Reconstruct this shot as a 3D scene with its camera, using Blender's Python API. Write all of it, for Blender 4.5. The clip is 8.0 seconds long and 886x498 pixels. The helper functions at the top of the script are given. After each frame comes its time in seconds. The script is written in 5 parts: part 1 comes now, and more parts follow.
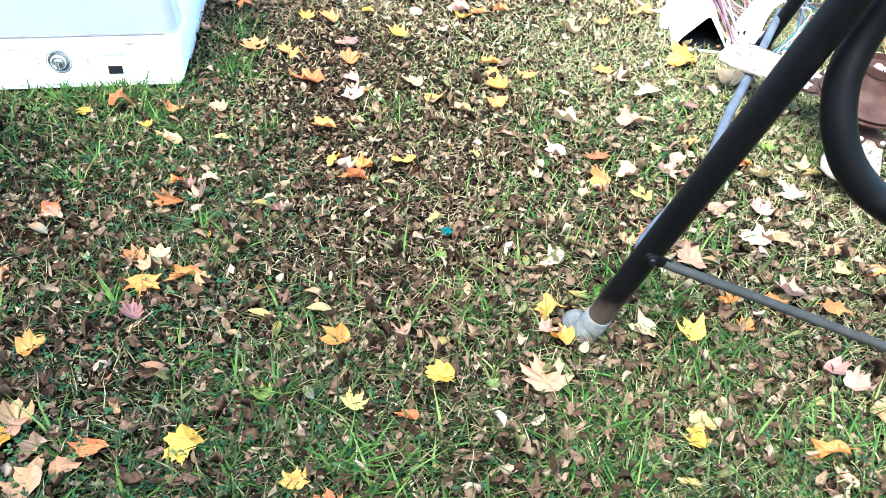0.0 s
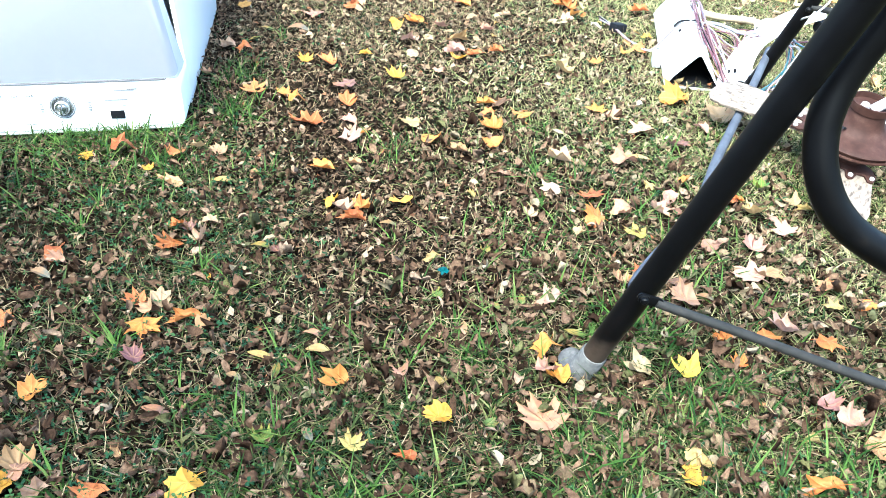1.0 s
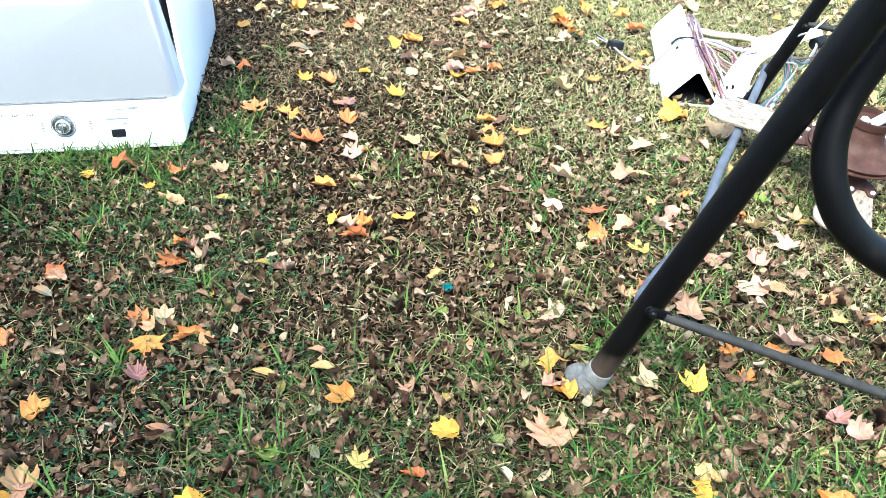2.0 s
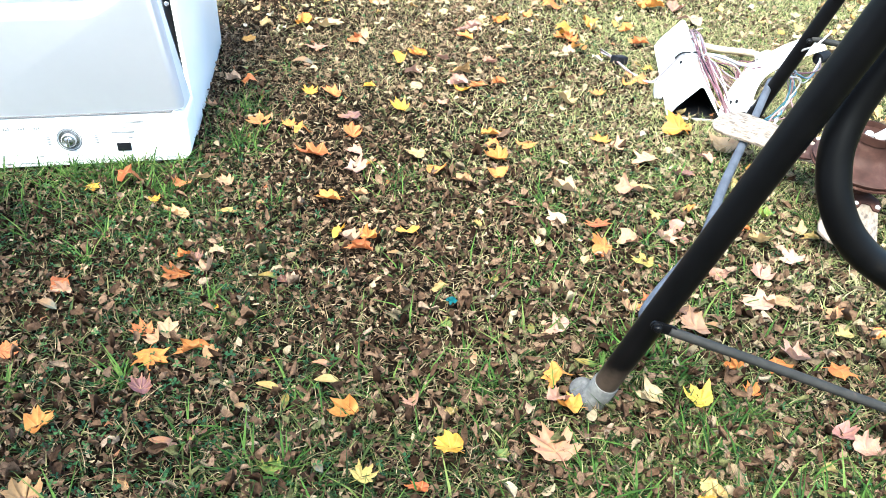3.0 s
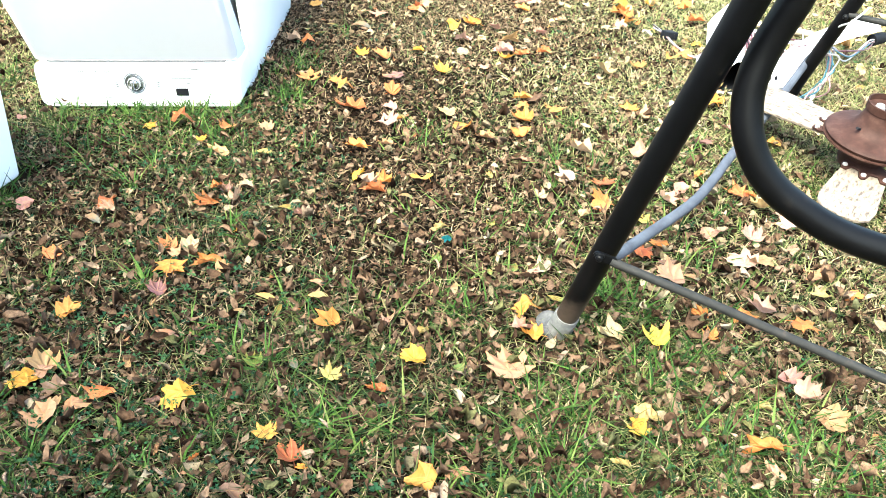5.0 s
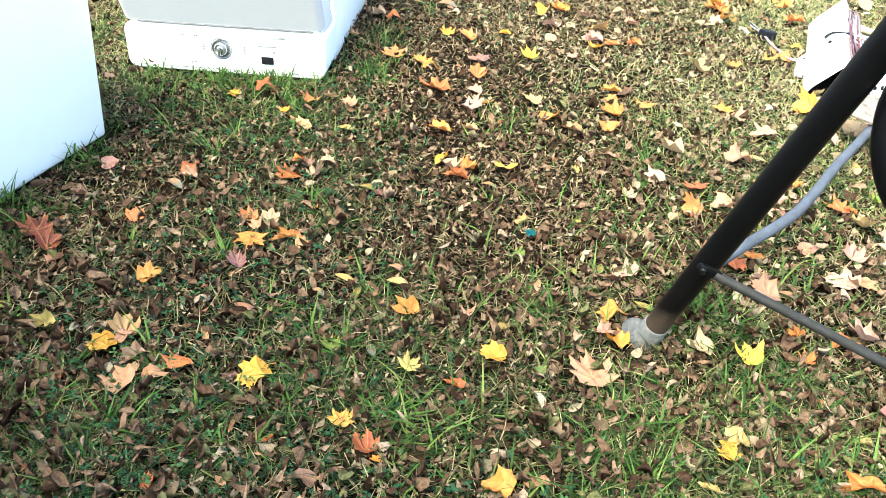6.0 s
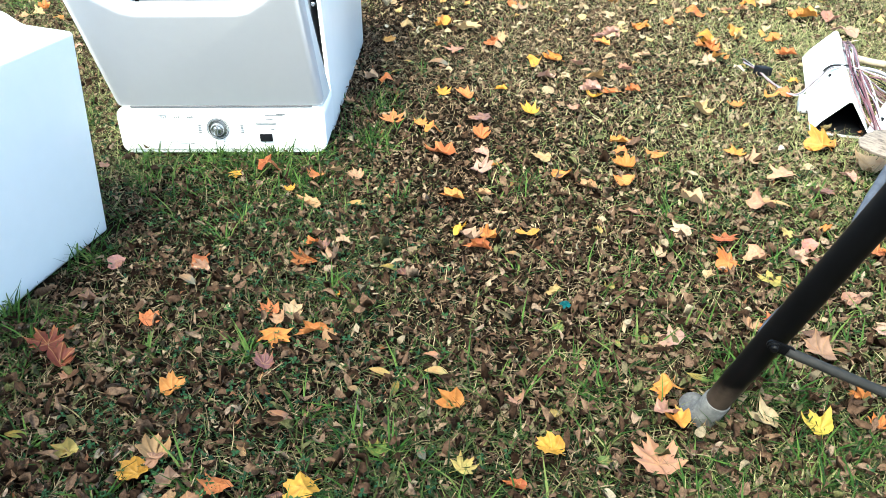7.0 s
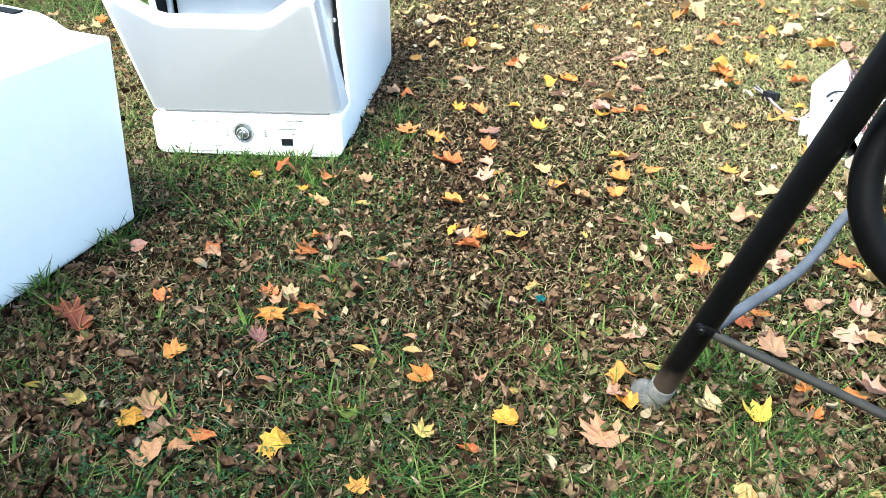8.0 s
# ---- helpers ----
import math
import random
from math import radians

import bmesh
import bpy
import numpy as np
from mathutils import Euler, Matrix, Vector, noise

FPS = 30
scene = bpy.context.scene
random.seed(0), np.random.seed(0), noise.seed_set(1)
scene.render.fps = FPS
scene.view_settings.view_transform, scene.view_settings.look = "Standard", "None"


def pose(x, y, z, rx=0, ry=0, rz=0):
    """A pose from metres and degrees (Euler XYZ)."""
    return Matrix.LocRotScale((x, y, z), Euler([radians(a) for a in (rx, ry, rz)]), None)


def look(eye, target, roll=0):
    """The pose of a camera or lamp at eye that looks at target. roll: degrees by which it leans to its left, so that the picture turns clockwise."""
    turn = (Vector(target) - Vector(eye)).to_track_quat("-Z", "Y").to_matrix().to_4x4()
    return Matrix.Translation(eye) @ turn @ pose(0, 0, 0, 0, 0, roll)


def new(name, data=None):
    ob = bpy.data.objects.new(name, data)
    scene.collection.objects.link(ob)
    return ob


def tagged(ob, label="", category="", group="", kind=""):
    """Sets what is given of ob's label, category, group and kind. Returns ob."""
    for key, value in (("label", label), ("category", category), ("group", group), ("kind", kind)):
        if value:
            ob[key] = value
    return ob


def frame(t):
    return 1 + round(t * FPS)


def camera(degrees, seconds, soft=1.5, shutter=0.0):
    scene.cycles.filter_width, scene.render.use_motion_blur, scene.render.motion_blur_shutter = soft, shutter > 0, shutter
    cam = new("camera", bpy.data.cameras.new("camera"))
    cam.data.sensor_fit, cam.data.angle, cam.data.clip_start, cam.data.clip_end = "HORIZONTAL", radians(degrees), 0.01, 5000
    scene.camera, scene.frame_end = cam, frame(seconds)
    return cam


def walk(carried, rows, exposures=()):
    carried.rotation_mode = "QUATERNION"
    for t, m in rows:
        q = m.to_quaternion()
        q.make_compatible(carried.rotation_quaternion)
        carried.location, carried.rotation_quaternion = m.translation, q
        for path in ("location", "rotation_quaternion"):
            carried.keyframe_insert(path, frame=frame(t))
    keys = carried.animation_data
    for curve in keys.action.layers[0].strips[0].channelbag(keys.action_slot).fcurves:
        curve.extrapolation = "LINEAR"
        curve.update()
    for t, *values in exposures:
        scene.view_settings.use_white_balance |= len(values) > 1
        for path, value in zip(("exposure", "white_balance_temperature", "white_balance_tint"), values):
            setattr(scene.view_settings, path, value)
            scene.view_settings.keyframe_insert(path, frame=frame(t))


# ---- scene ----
cam = camera(57.8, 8.0, soft=0.6)
PATH = [
    (0, (0.147, 0.368, 0.919), (0.043, 1.996, -0.238), 2.0),
    (0.5, (0.152, 0.366, 0.933), (0.054, 2.013, -0.198), 1.9),
    (1, (0.155, 0.357, 0.942), (0.044, 2.032, -0.146), 1.3),
    (1.5, (0.139, 0.355, 0.935), (0.042, 2.046, -0.13), 1.2),
    (3, (0.136, 0.355, 0.935), (0.024, 2.073, -0.084), 1.1),
    (3.5, (0.137, 0.347, 0.933), (0.022, 2.068, -0.08), 1.5),
    (4, (0.177, 0.317, 0.94), (-0.029, 2.022, -0.085), 1.9),
    (4.2, (0.229, 0.294, 0.94), (-0.044, 1.995, -0.076), 1.4),
    (5.3, (0.365, 0.217, 0.916), (-0.011, 1.867, -0.15), 1.2),
    (5.5, (0.353, 0.221, 0.916), (-0.074, 1.855, -0.156), 2.0),
    (6, (0.28, 0.257, 0.911), (-0.17, 1.869, -0.184), 3.3),
    (6.5, (0.166, 0.32, 0.941), (-0.25, 1.978, -0.097), 1.8),
    (7, (0.158, 0.333, 0.941), (-0.265, 2.005, -0.071), -0.4),
    (7.5, (0.237, 0.279, 0.938), (-0.258, 1.966, -0.016), -0.8),
    (8, (0.326, 0.219, 0.951), (-0.219, 1.889, -0.005), -0.0),
]
EXPOSURES = [(0.0, 3.55, 5150, -5), (1.0, 3.36, 5250, -5), (1.5, 3.3, 5300, -5), (3.0, 3.25, 5600, -4), (4.0, 3.37, 5850, -5), (5.5, 3.58, 6050, -6), (6.5, 2.9, 5800, -6), (7.0, 2.8, 5750, -7), (8.0, 3.0, 5800, -6)]
walk(cam, [(t, look(eye, target, roll)) for t, eye, target, roll in PATH], EXPOSURES)

# ---- light: bright thin overcast, veiled sun behind and to the left, cut off by an added wall ----
SUN_EL, SUN_AZ = 54.0, 198.0          # degrees; azimuth from +y towards +x
world = bpy.data.worlds.new("sky")
scene.world = world
world.use_nodes = True
wn = world.node_tree.nodes
sky = wn.new("ShaderNodeTexSky")
sky.sky_type = 'NISHITA'
sky.sun_disc = False
sky.sun_elevation, sky.sun_rotation = radians(SUN_EL), radians(SUN_AZ)
sky.air_density, sky.dust_density = 1.0, 6.0
wn["Background"].inputs["Strength"].default_value = 0.125
world.node_tree.links.new(sky.outputs["Color"], wn["Background"].inputs["Color"])
sun = new("sun", bpy.data.lights.new("sun", 'SUN'))
sun.data.energy, sun.data.angle, sun.data.color = 1.15, radians(25), (1.0, 0.89, 0.72)
_az, _el = radians(SUN_AZ), radians(SUN_EL)
sun.matrix_world = look((0, 0, 0), (-math.sin(_az) * math.cos(_el), -math.cos(_az) * math.cos(_el), -math.sin(_el)))


# ---- materials ----
def nodes_of(name):
    m = bpy.data.materials.new(name)
    m.use_nodes = True
    nt = m.node_tree
    return m, nt, nt.nodes, nt.links, nt.nodes["Principled BSDF"]


def ramp(nt, src, stops):
    r = nt.nodes.new("ShaderNodeValToRGB")
    e = r.color_ramp.elements
    while len(e) < len(stops):
        e.new(0.5)
    for el, (p, c) in zip(e, stops):
        el.position, el.color = p, (*c, 1)
    nt.links.new(src, r.inputs[0])
    return r.outputs[0]


def noise_of(nt, scale, detail=6.0, rough=0.6, coord="Object"):
    tc = nt.nodes.new("ShaderNodeTexCoord")
    n = nt.nodes.new("ShaderNodeTexNoise")
    n.inputs["Scale"].default_value, n.inputs["Detail"].default_value, n.inputs["Roughness"].default_value = scale, detail, rough
    nt.links.new(tc.outputs[coord], n.inputs["Vector"])
    return n.outputs["Fac"]


def mix(nt, fac, a, b, mode='MIX'):
    m = nt.nodes.new("ShaderNodeMix")
    m.data_type, m.blend_type = 'RGBA', mode
    for sock, v in ((m.inputs[0], fac), (m.inputs[6], a), (m.inputs[7], b)):
        if isinstance(v, (int, float)):
            sock.default_value = v
        elif isinstance(v, tuple):
            sock.default_value = (*v, 1)
        else:
            nt.links.new(v, sock)
    return m.outputs[2]


def bump(nt, src, strength, dist, bsdf):
    b = nt.nodes.new("ShaderNodeBump")
    b.inputs["Strength"].default_value, b.inputs["Distance"].default_value = strength, dist
    nt.links.new(src, b.inputs["Height"])
    nt.links.new(b.outputs[0], bsdf.inputs["Normal"])


def surface(name, stops, scale=8.0, rough=0.6, metal=0.0, bump_s=0.2, bump_d=0.002, fine=90.0, coord="Object", coat=0.0, grime=0.35, spec=0.5):
    """A noisy surface: colours by a coarse noise, a finer one laid over it, and relief."""
    m, nt, nd, lk, b = nodes_of(name)
    c = ramp(nt, noise_of(nt, scale, coord=coord), stops)
    f = noise_of(nt, fine, 4.0, coord=coord)
    c2 = mix(nt, grime, c, ramp(nt, f, [(0.3, (0.55, 0.55, 0.55)), (0.7, (1, 1, 1))]), 'MULTIPLY')
    lk.new(c2, b.inputs["Base Color"])
    b.inputs["Roughness"].default_value, b.inputs["Metallic"].default_value = rough, metal
    b.inputs["Coat Weight"].default_value = coat
    b.inputs["Specular IOR Level"].default_value = spec
    if bump_s:
        bump(nt, f, bump_s, bump_d, b)
    return m


def scattered(name, stops, rough=0.7, through_light=0.25, spec=0.02, fine=220.0, depth=0.75, tone=0.5):
    """Leaves and blades: each piece takes its own tone, mottled, and lets some light through."""
    m, nt, nd, lk, b = nodes_of(name)
    g = nd.new("ShaderNodeNewGeometry")
    c = ramp(nt, g.outputs["Random Per Island"], [(p, tuple(tone * v for v in q)) for p, q in stops])
    n = noise_of(nt, fine, 4.0, 0.7)
    c = mix(nt, depth, c, ramp(nt, n, [(0.34, (0.28, 0.26, 0.24)), (0.5, (0.8, 0.8, 0.8)), (0.66, (1.25, 1.25, 1.25))]), 'MULTIPLY')
    lk.new(c, b.inputs["Base Color"])
    b.inputs["Roughness"].default_value, b.inputs["Specular IOR Level"].default_value = rough, spec
    bump(nt, n, 0.5, 0.002, b)
    t = nd.new("ShaderNodeBsdfTranslucent")
    lk.new(c, t.inputs["Color"])
    mx = nd.new("ShaderNodeMixShader")
    mx.inputs[0].default_value = through_light
    lk.new(b.outputs[0], mx.inputs[1])
    lk.new(t.outputs[0], mx.inputs[2])
    lk.new(mx.outputs[0], nd["Material Output"].inputs["Surface"])
    return m


def toned_leaf(name):
    """Large fallen leaves: the object's own tone, five veins from the stalk, browned spots and margin."""
    m, nt, nd, lk, b = nodes_of(name)
    oi = nd.new("ShaderNodeObjectInfo")
    at = nd.new("ShaderNodeAttribute")
    at.attribute_name = "flat"
    sep = nd.new("ShaderNodeVectorMath")
    sep.operation = 'ADD'
    lk.new(at.outputs["Vector"], sep.inputs[0])
    lk.new(oi.outputs["Random"], sep.inputs[1])

    def noise_on(scale, detail):
        n = nd.new("ShaderNodeTexNoise")
        n.inputs["Scale"].default_value, n.inputs["Detail"].default_value = scale, detail
        lk.new(sep.outputs[0], n.inputs["Vector"])
        return n.outputs["Fac"]

    def calc(op, a, c=0.0):
        k = nd.new("ShaderNodeMath")
        k.operation = op
        for sock, v in zip(k.inputs, (a, c)):
            if isinstance(v, float):
                sock.default_value = v
            else:
                lk.new(v, sock)
        return k.outputs[0]

    def dot(vec):
        k = nd.new("ShaderNodeVectorMath")
        k.operation = 'DOT_PRODUCT'
        lk.new(at.outputs["Vector"], k.inputs[0])
        k.inputs[1].default_value = vec
        return k.outputs["Value"]
    c = mix(nt, ramp(nt, noise_on(2.4, 4.0), [(0.52, (0, 0, 0)), (0.74, (0.55, 0.55, 0.55))]), oi.outputs["Color"], (0.20, 0.075, 0.025))
    ln = nd.new("ShaderNodeVectorMath")
    ln.operation = 'LENGTH'
    lk.new(at.outputs["Vector"], ln.inputs[0])
    c = mix(nt, ramp(nt, ln.outputs["Value"], [(0.55, (0, 0, 0)), (1.05, (0.4, 0.4, 0.4))]), c, (0.30, 0.13, 0.04))
    vein = None
    for deg in (0, 44, -44, 92, -92):
        a = radians(deg)
        off = calc('ABSOLUTE', dot((math.cos(a), -math.sin(a), 0)))
        off = calc('ADD', off, calc('MULTIPLY', calc('LESS_THAN', dot((math.sin(a), math.cos(a), 0)), 0.0), 1.0))
        vein = off if vein is None else calc('MINIMUM', vein, off)
    c = mix(nt, ramp(nt, vein, [(0.006, (0.3, 0.3, 0.3)), (0.025, (0, 0, 0))]), c, (0.42, 0.26, 0.09))
    fine = noise_on(8.0, 5.0)
    c = mix(nt, 0.4, c, ramp(nt, fine, [(0.3, (0.6, 0.56, 0.52)), (0.62, (1.08, 1.08, 1.08))]), 'MULTIPLY')
    lk.new(c, b.inputs["Base Color"])
    b.inputs["Roughness"].default_value, b.inputs["Specular IOR Level"].default_value = 0.55, 0.2
    bump(nt, calc('ADD', calc('MULTIPLY', fine, 0.3), calc('MINIMUM', calc('MULTIPLY', vein, 4.0), 0.4)), 0.5, 0.004, b)
    t = nd.new("ShaderNodeBsdfTranslucent")
    lk.new(c, t.inputs["Color"])
    mx = nd.new("ShaderNodeMixShader")
    mx.inputs[0].default_value = 0.28
    lk.new(b.outputs[0], mx.inputs[1])
    lk.new(t.outputs[0], mx.inputs[2])
    lk.new(mx.outputs[0], nd["Material Output"].inputs["Surface"])
    return m


def soil():
    """Near-black soil that gives the litter its shaded gaps, and further out the matted lawn itself: green, straw and
    brown leaf in patches and flecks.
    """
    m, nt, nd, lk, b = nodes_of("soil")
    # gap shade between leaves and blades is put into this near-black
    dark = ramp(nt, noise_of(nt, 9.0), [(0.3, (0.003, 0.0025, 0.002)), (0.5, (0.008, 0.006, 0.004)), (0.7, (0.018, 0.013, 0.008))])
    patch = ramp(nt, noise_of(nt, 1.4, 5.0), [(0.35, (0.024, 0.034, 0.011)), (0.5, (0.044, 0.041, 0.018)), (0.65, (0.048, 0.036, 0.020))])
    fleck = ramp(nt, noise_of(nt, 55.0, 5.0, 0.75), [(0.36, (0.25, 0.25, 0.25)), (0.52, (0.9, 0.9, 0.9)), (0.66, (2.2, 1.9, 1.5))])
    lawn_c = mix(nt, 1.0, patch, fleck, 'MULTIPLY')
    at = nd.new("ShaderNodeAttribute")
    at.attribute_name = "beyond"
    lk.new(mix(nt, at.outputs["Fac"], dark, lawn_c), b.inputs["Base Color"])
    b.inputs["Roughness"].default_value, b.inputs["Specular IOR Level"].default_value = 1.0, 0.0
    bump(nt, noise_of(nt, 70.0, 5.0), 0.8, 0.01, b)
    return m


M_SOIL = soil()
M_LITTER = scattered("leaf_litter", [(0.0, (0.024, 0.013, 0.008)), (0.2, (0.080, 0.047, 0.030)), (0.5, (0.190, 0.113, 0.071)), (0.80, (0.33, 0.21, 0.135)), (0.90, (0.50, 0.36, 0.26)), (0.93, (0.15, 0.155, 0.075)), (1.0, (0.23, 0.22, 0.09))], 0.7, 0.06, spec=0.02, fine=150.0, depth=0.78, tone=0.41)
M_CRUMB = scattered("leaf_crumbs", [(0.0, (0.012, 0.007, 0.004)), (0.3, (0.07, 0.044, 0.028)), (0.6, (0.21, 0.135, 0.085)), (0.82, (0.44, 0.30, 0.19)), (0.95, (0.72, 0.55, 0.36)), (1.0, (0.40, 0.155, 0.07))], 0.8, 0.08, depth=0.5, tone=0.37)
M_PALEL = scattered("pale_litter", [(0.0, (0.26, 0.18, 0.11)), (0.4, (0.42, 0.31, 0.19)), (0.75, (0.58, 0.46, 0.30)), (1.0, (0.70, 0.58, 0.40))], 0.65, 0.2, depth=0.5, tone=0.39)
# grass green kept dark to hold the shade of the near left
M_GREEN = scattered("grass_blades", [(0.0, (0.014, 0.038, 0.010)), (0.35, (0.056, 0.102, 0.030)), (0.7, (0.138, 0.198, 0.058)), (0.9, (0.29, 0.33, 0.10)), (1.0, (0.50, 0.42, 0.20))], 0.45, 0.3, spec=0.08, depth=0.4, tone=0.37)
M_TUFT = scattered("fresh_grass", [(0.0, (0.030, 0.085, 0.016)), (0.4, (0.090, 0.20, 0.036)), (0.8, (0.20, 0.36, 0.070)), (1.0, (0.36, 0.44, 0.12))], 0.45, 0.35, spec=0.08, depth=0.35, tone=0.37)
M_STRAW = scattered("dry_grass", [(0.0, (0.14, 0.098, 0.055)), (0.5, (0.34, 0.25, 0.145)), (1.0, (0.62, 0.48, 0.30))], 0.7, 0.25, tone=0.54)
# paler grass stands in for sunlight on the far right
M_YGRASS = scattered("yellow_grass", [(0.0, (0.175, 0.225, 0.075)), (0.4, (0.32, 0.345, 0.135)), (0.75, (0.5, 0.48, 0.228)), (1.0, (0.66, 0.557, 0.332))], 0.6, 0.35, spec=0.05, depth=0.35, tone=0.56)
M_WEED = scattered("weed_leaves", [(0.0, (0.022, 0.075, 0.035)), (0.6, (0.05, 0.14, 0.055)), (1.0, (0.13, 0.25, 0.08))], 0.5, 0.25, spec=0.1, depth=0.3, tone=0.42)
M_PALE = scattered("pale_leaves", [(0.0, (0.46, 0.32, 0.19)), (0.4, (0.64, 0.50, 0.31)), (0.65, (0.70, 0.56, 0.24)), (0.8, (0.62, 0.33, 0.10)), (1.0, (0.76, 0.67, 0.50))], 0.6, 0.25, tone=0.52)
M_LEAF = toned_leaf("maple_leaf")
M_ENAMEL = surface("white_enamel", [(0.3, (0.82, 0.83, 0.83)), (0.7, (0.86, 0.86, 0.86))], 3, 0.3, bump_s=0.02, bump_d=0.001, fine=25, coat=0.2, grime=0.04)
M_PLASTIC = surface("white_plastic", [(0.3, (0.76, 0.76, 0.77)), (0.7, (0.82, 0.82, 0.82))], 4, 0.4, bump_s=0.02, bump_d=0.001, grime=0.05)
# white enamel greyed to hold the shade on the down-facing hinged top
M_SHADED = surface("shaded_white_enamel", [(0.3, (0.561, 0.553, 0.576)), (0.7, (0.59, 0.583, 0.605))], 2.5, 0.35, bump_s=0.02, bump_d=0.001, fine=30, grime=0.04)
M_DARK = surface("black_inside", [(0.3, (0.003, 0.0035, 0.005)), (0.7, (0.008, 0.0085, 0.011))], 8, 0.7, spec=0.1)
M_TUB = surface("grey_tub", [(0.3, (0.40, 0.42, 0.46)), (0.7, (0.50, 0.52, 0.55))], 3, 0.35, 0.2, grime=0.1, bump_s=0.03)
M_CHROME = surface("chrome", [(0.3, (0.24, 0.245, 0.26)), (0.7, (0.60, 0.61, 0.625))], 45, 0.26, 0.9, bump_s=0.05, grime=0.1)
M_PRINT = surface("grey_print", [(0.3, (0.15, 0.153, 0.165)), (0.7, (0.20, 0.203, 0.215))], 20, 0.6, bump_s=0)
M_FAINT = surface("faint_print", [(0.3, (0.38, 0.38, 0.39)), (0.7, (0.47, 0.47, 0.48))], 20, 0.6, bump_s=0)
M_SEAM = surface("grey_seam", [(0.3, (0.09, 0.09, 0.10)), (0.7, (0.14, 0.14, 0.15))], 20, 0.6, bump_s=0)
M_BLACK = surface("black_paint", [(0.3, (0.0012, 0.0012, 0.0015)), (0.62, (0.0022, 0.0022, 0.0027)), (0.75, (0.008, 0.007, 0.0065))], 22, 0.4, bump_s=0.15, bump_d=0.001, spec=0.1)
M_ROD = surface("weathered_steel", [(0.3, (0.007, 0.007, 0.007)), (0.6, (0.0154, 0.0147, 0.014)), (0.75, (0.035, 0.0238, 0.0175))], 40, 0.7, 0.1, spec=0.25)
M_CAP = surface("grey_rubber", [(0.3, (0.045, 0.045, 0.048)), (0.55, (0.08, 0.08, 0.083)), (0.75, (0.115, 0.11, 0.108))], 45, 0.85, spec=0.1, grime=0.6)
M_SLEEVE = surface("scuffed_grey_rubber", [(0.3, (0.07, 0.07, 0.07)), (0.55, (0.125, 0.123, 0.12)), (0.75, (0.19, 0.185, 0.18))], 60, 0.8, spec=0.15, grime=0.6)
M_BRACE = surface("galvanised_tube", [(0.3, (0.035, 0.0385, 0.0504)), (0.7, (0.0595, 0.0665, 0.084))], 20, 0.75, 0.0, spec=0.15)
M_RUST = surface("rusty_brown_metal", [(0.3, (0.018, 0.0075, 0.0055)), (0.55, (0.032, 0.0145, 0.011)), (0.75, (0.055, 0.031, 0.024))], 24, 0.65, 0.05, spec=0.12)
M_WIREW = surface("white_wire", [(0.3, (0.26, 0.25, 0.245)), (0.7, (0.32, 0.31, 0.305))], 30, 0.5, bump_s=0)
M_PINK = surface("pink_wire", [(0.3, (0.15, 0.075, 0.082)), (0.7, (0.20, 0.13, 0.135))], 30, 0.5, bump_s=0)
M_REDW = surface("maroon_wire", [(0.3, (0.05, 0.010, 0.016)), (0.7, (0.085, 0.024, 0.034))], 30, 0.5, bump_s=0)
M_BLUEW = surface("blue_wire", [(0.3, (0.012, 0.060, 0.105)), (0.7, (0.035, 0.11, 0.14))], 30, 0.5, bump_s=0)
M_GREYW = surface("grey_wire", [(0.3, (0.15, 0.145, 0.18)), (0.7, (0.23, 0.225, 0.27))], 30, 0.5, bump_s=0)
M_TEAL = surface("teal_film", [(0.3, (0.002, 0.030, 0.034)), (0.7, (0.006, 0.062, 0.066))], 60, 0.6, bump_s=0.1, spec=0.1)
M_TWIG = surface("bare_wood", [(0.3, (0.228, 0.18, 0.12)), (0.7, (0.348, 0.288, 0.204))], 30, 0.8)
M_SIDING = surface("grey_siding", [(0.3, (0.50, 0.51, 0.52)), (0.7, (0.58, 0.58, 0.58))], 3, 0.7)
M_LOG = surface("log_bark", [(0.3, (0.12, 0.085, 0.055)), (0.7, (0.28, 0.2, 0.13))], 18, 0.9, bump_s=0.7, bump_d=0.01, fine=40)


def flaked():
    """Whitewashed wood whose paint has flaked off along the grain."""
    m, nt, nd, lk, b = nodes_of("flaked_white_wood")
    tc, mp = nd.new("ShaderNodeTexCoord"), nd.new("ShaderNodeMapping")
    mp.inputs["Scale"].default_value = (34, 90, 90)
    n = nd.new("ShaderNodeTexNoise")
    n.inputs["Scale"].default_value, n.inputs["Detail"].default_value = 1.6, 7
    lk.new(tc.outputs["Object"], mp.inputs[0])
    lk.new(mp.outputs[0], n.inputs["Vector"])
    c = ramp(nt, n.outputs["Fac"], [(0.34, (0.035, 0.024, 0.017)), (0.42, (0.095, 0.072, 0.054)), (0.50, (0.13, 0.102, 0.080)), (0.8, (0.175, 0.147, 0.118))])
    lk.new(c, b.inputs["Base Color"])
    b.inputs["Roughness"].default_value = 0.75
    bump(nt, n.outputs["Fac"], 0.5, 0.002, b)
    return m


M_BLADE = flaked()


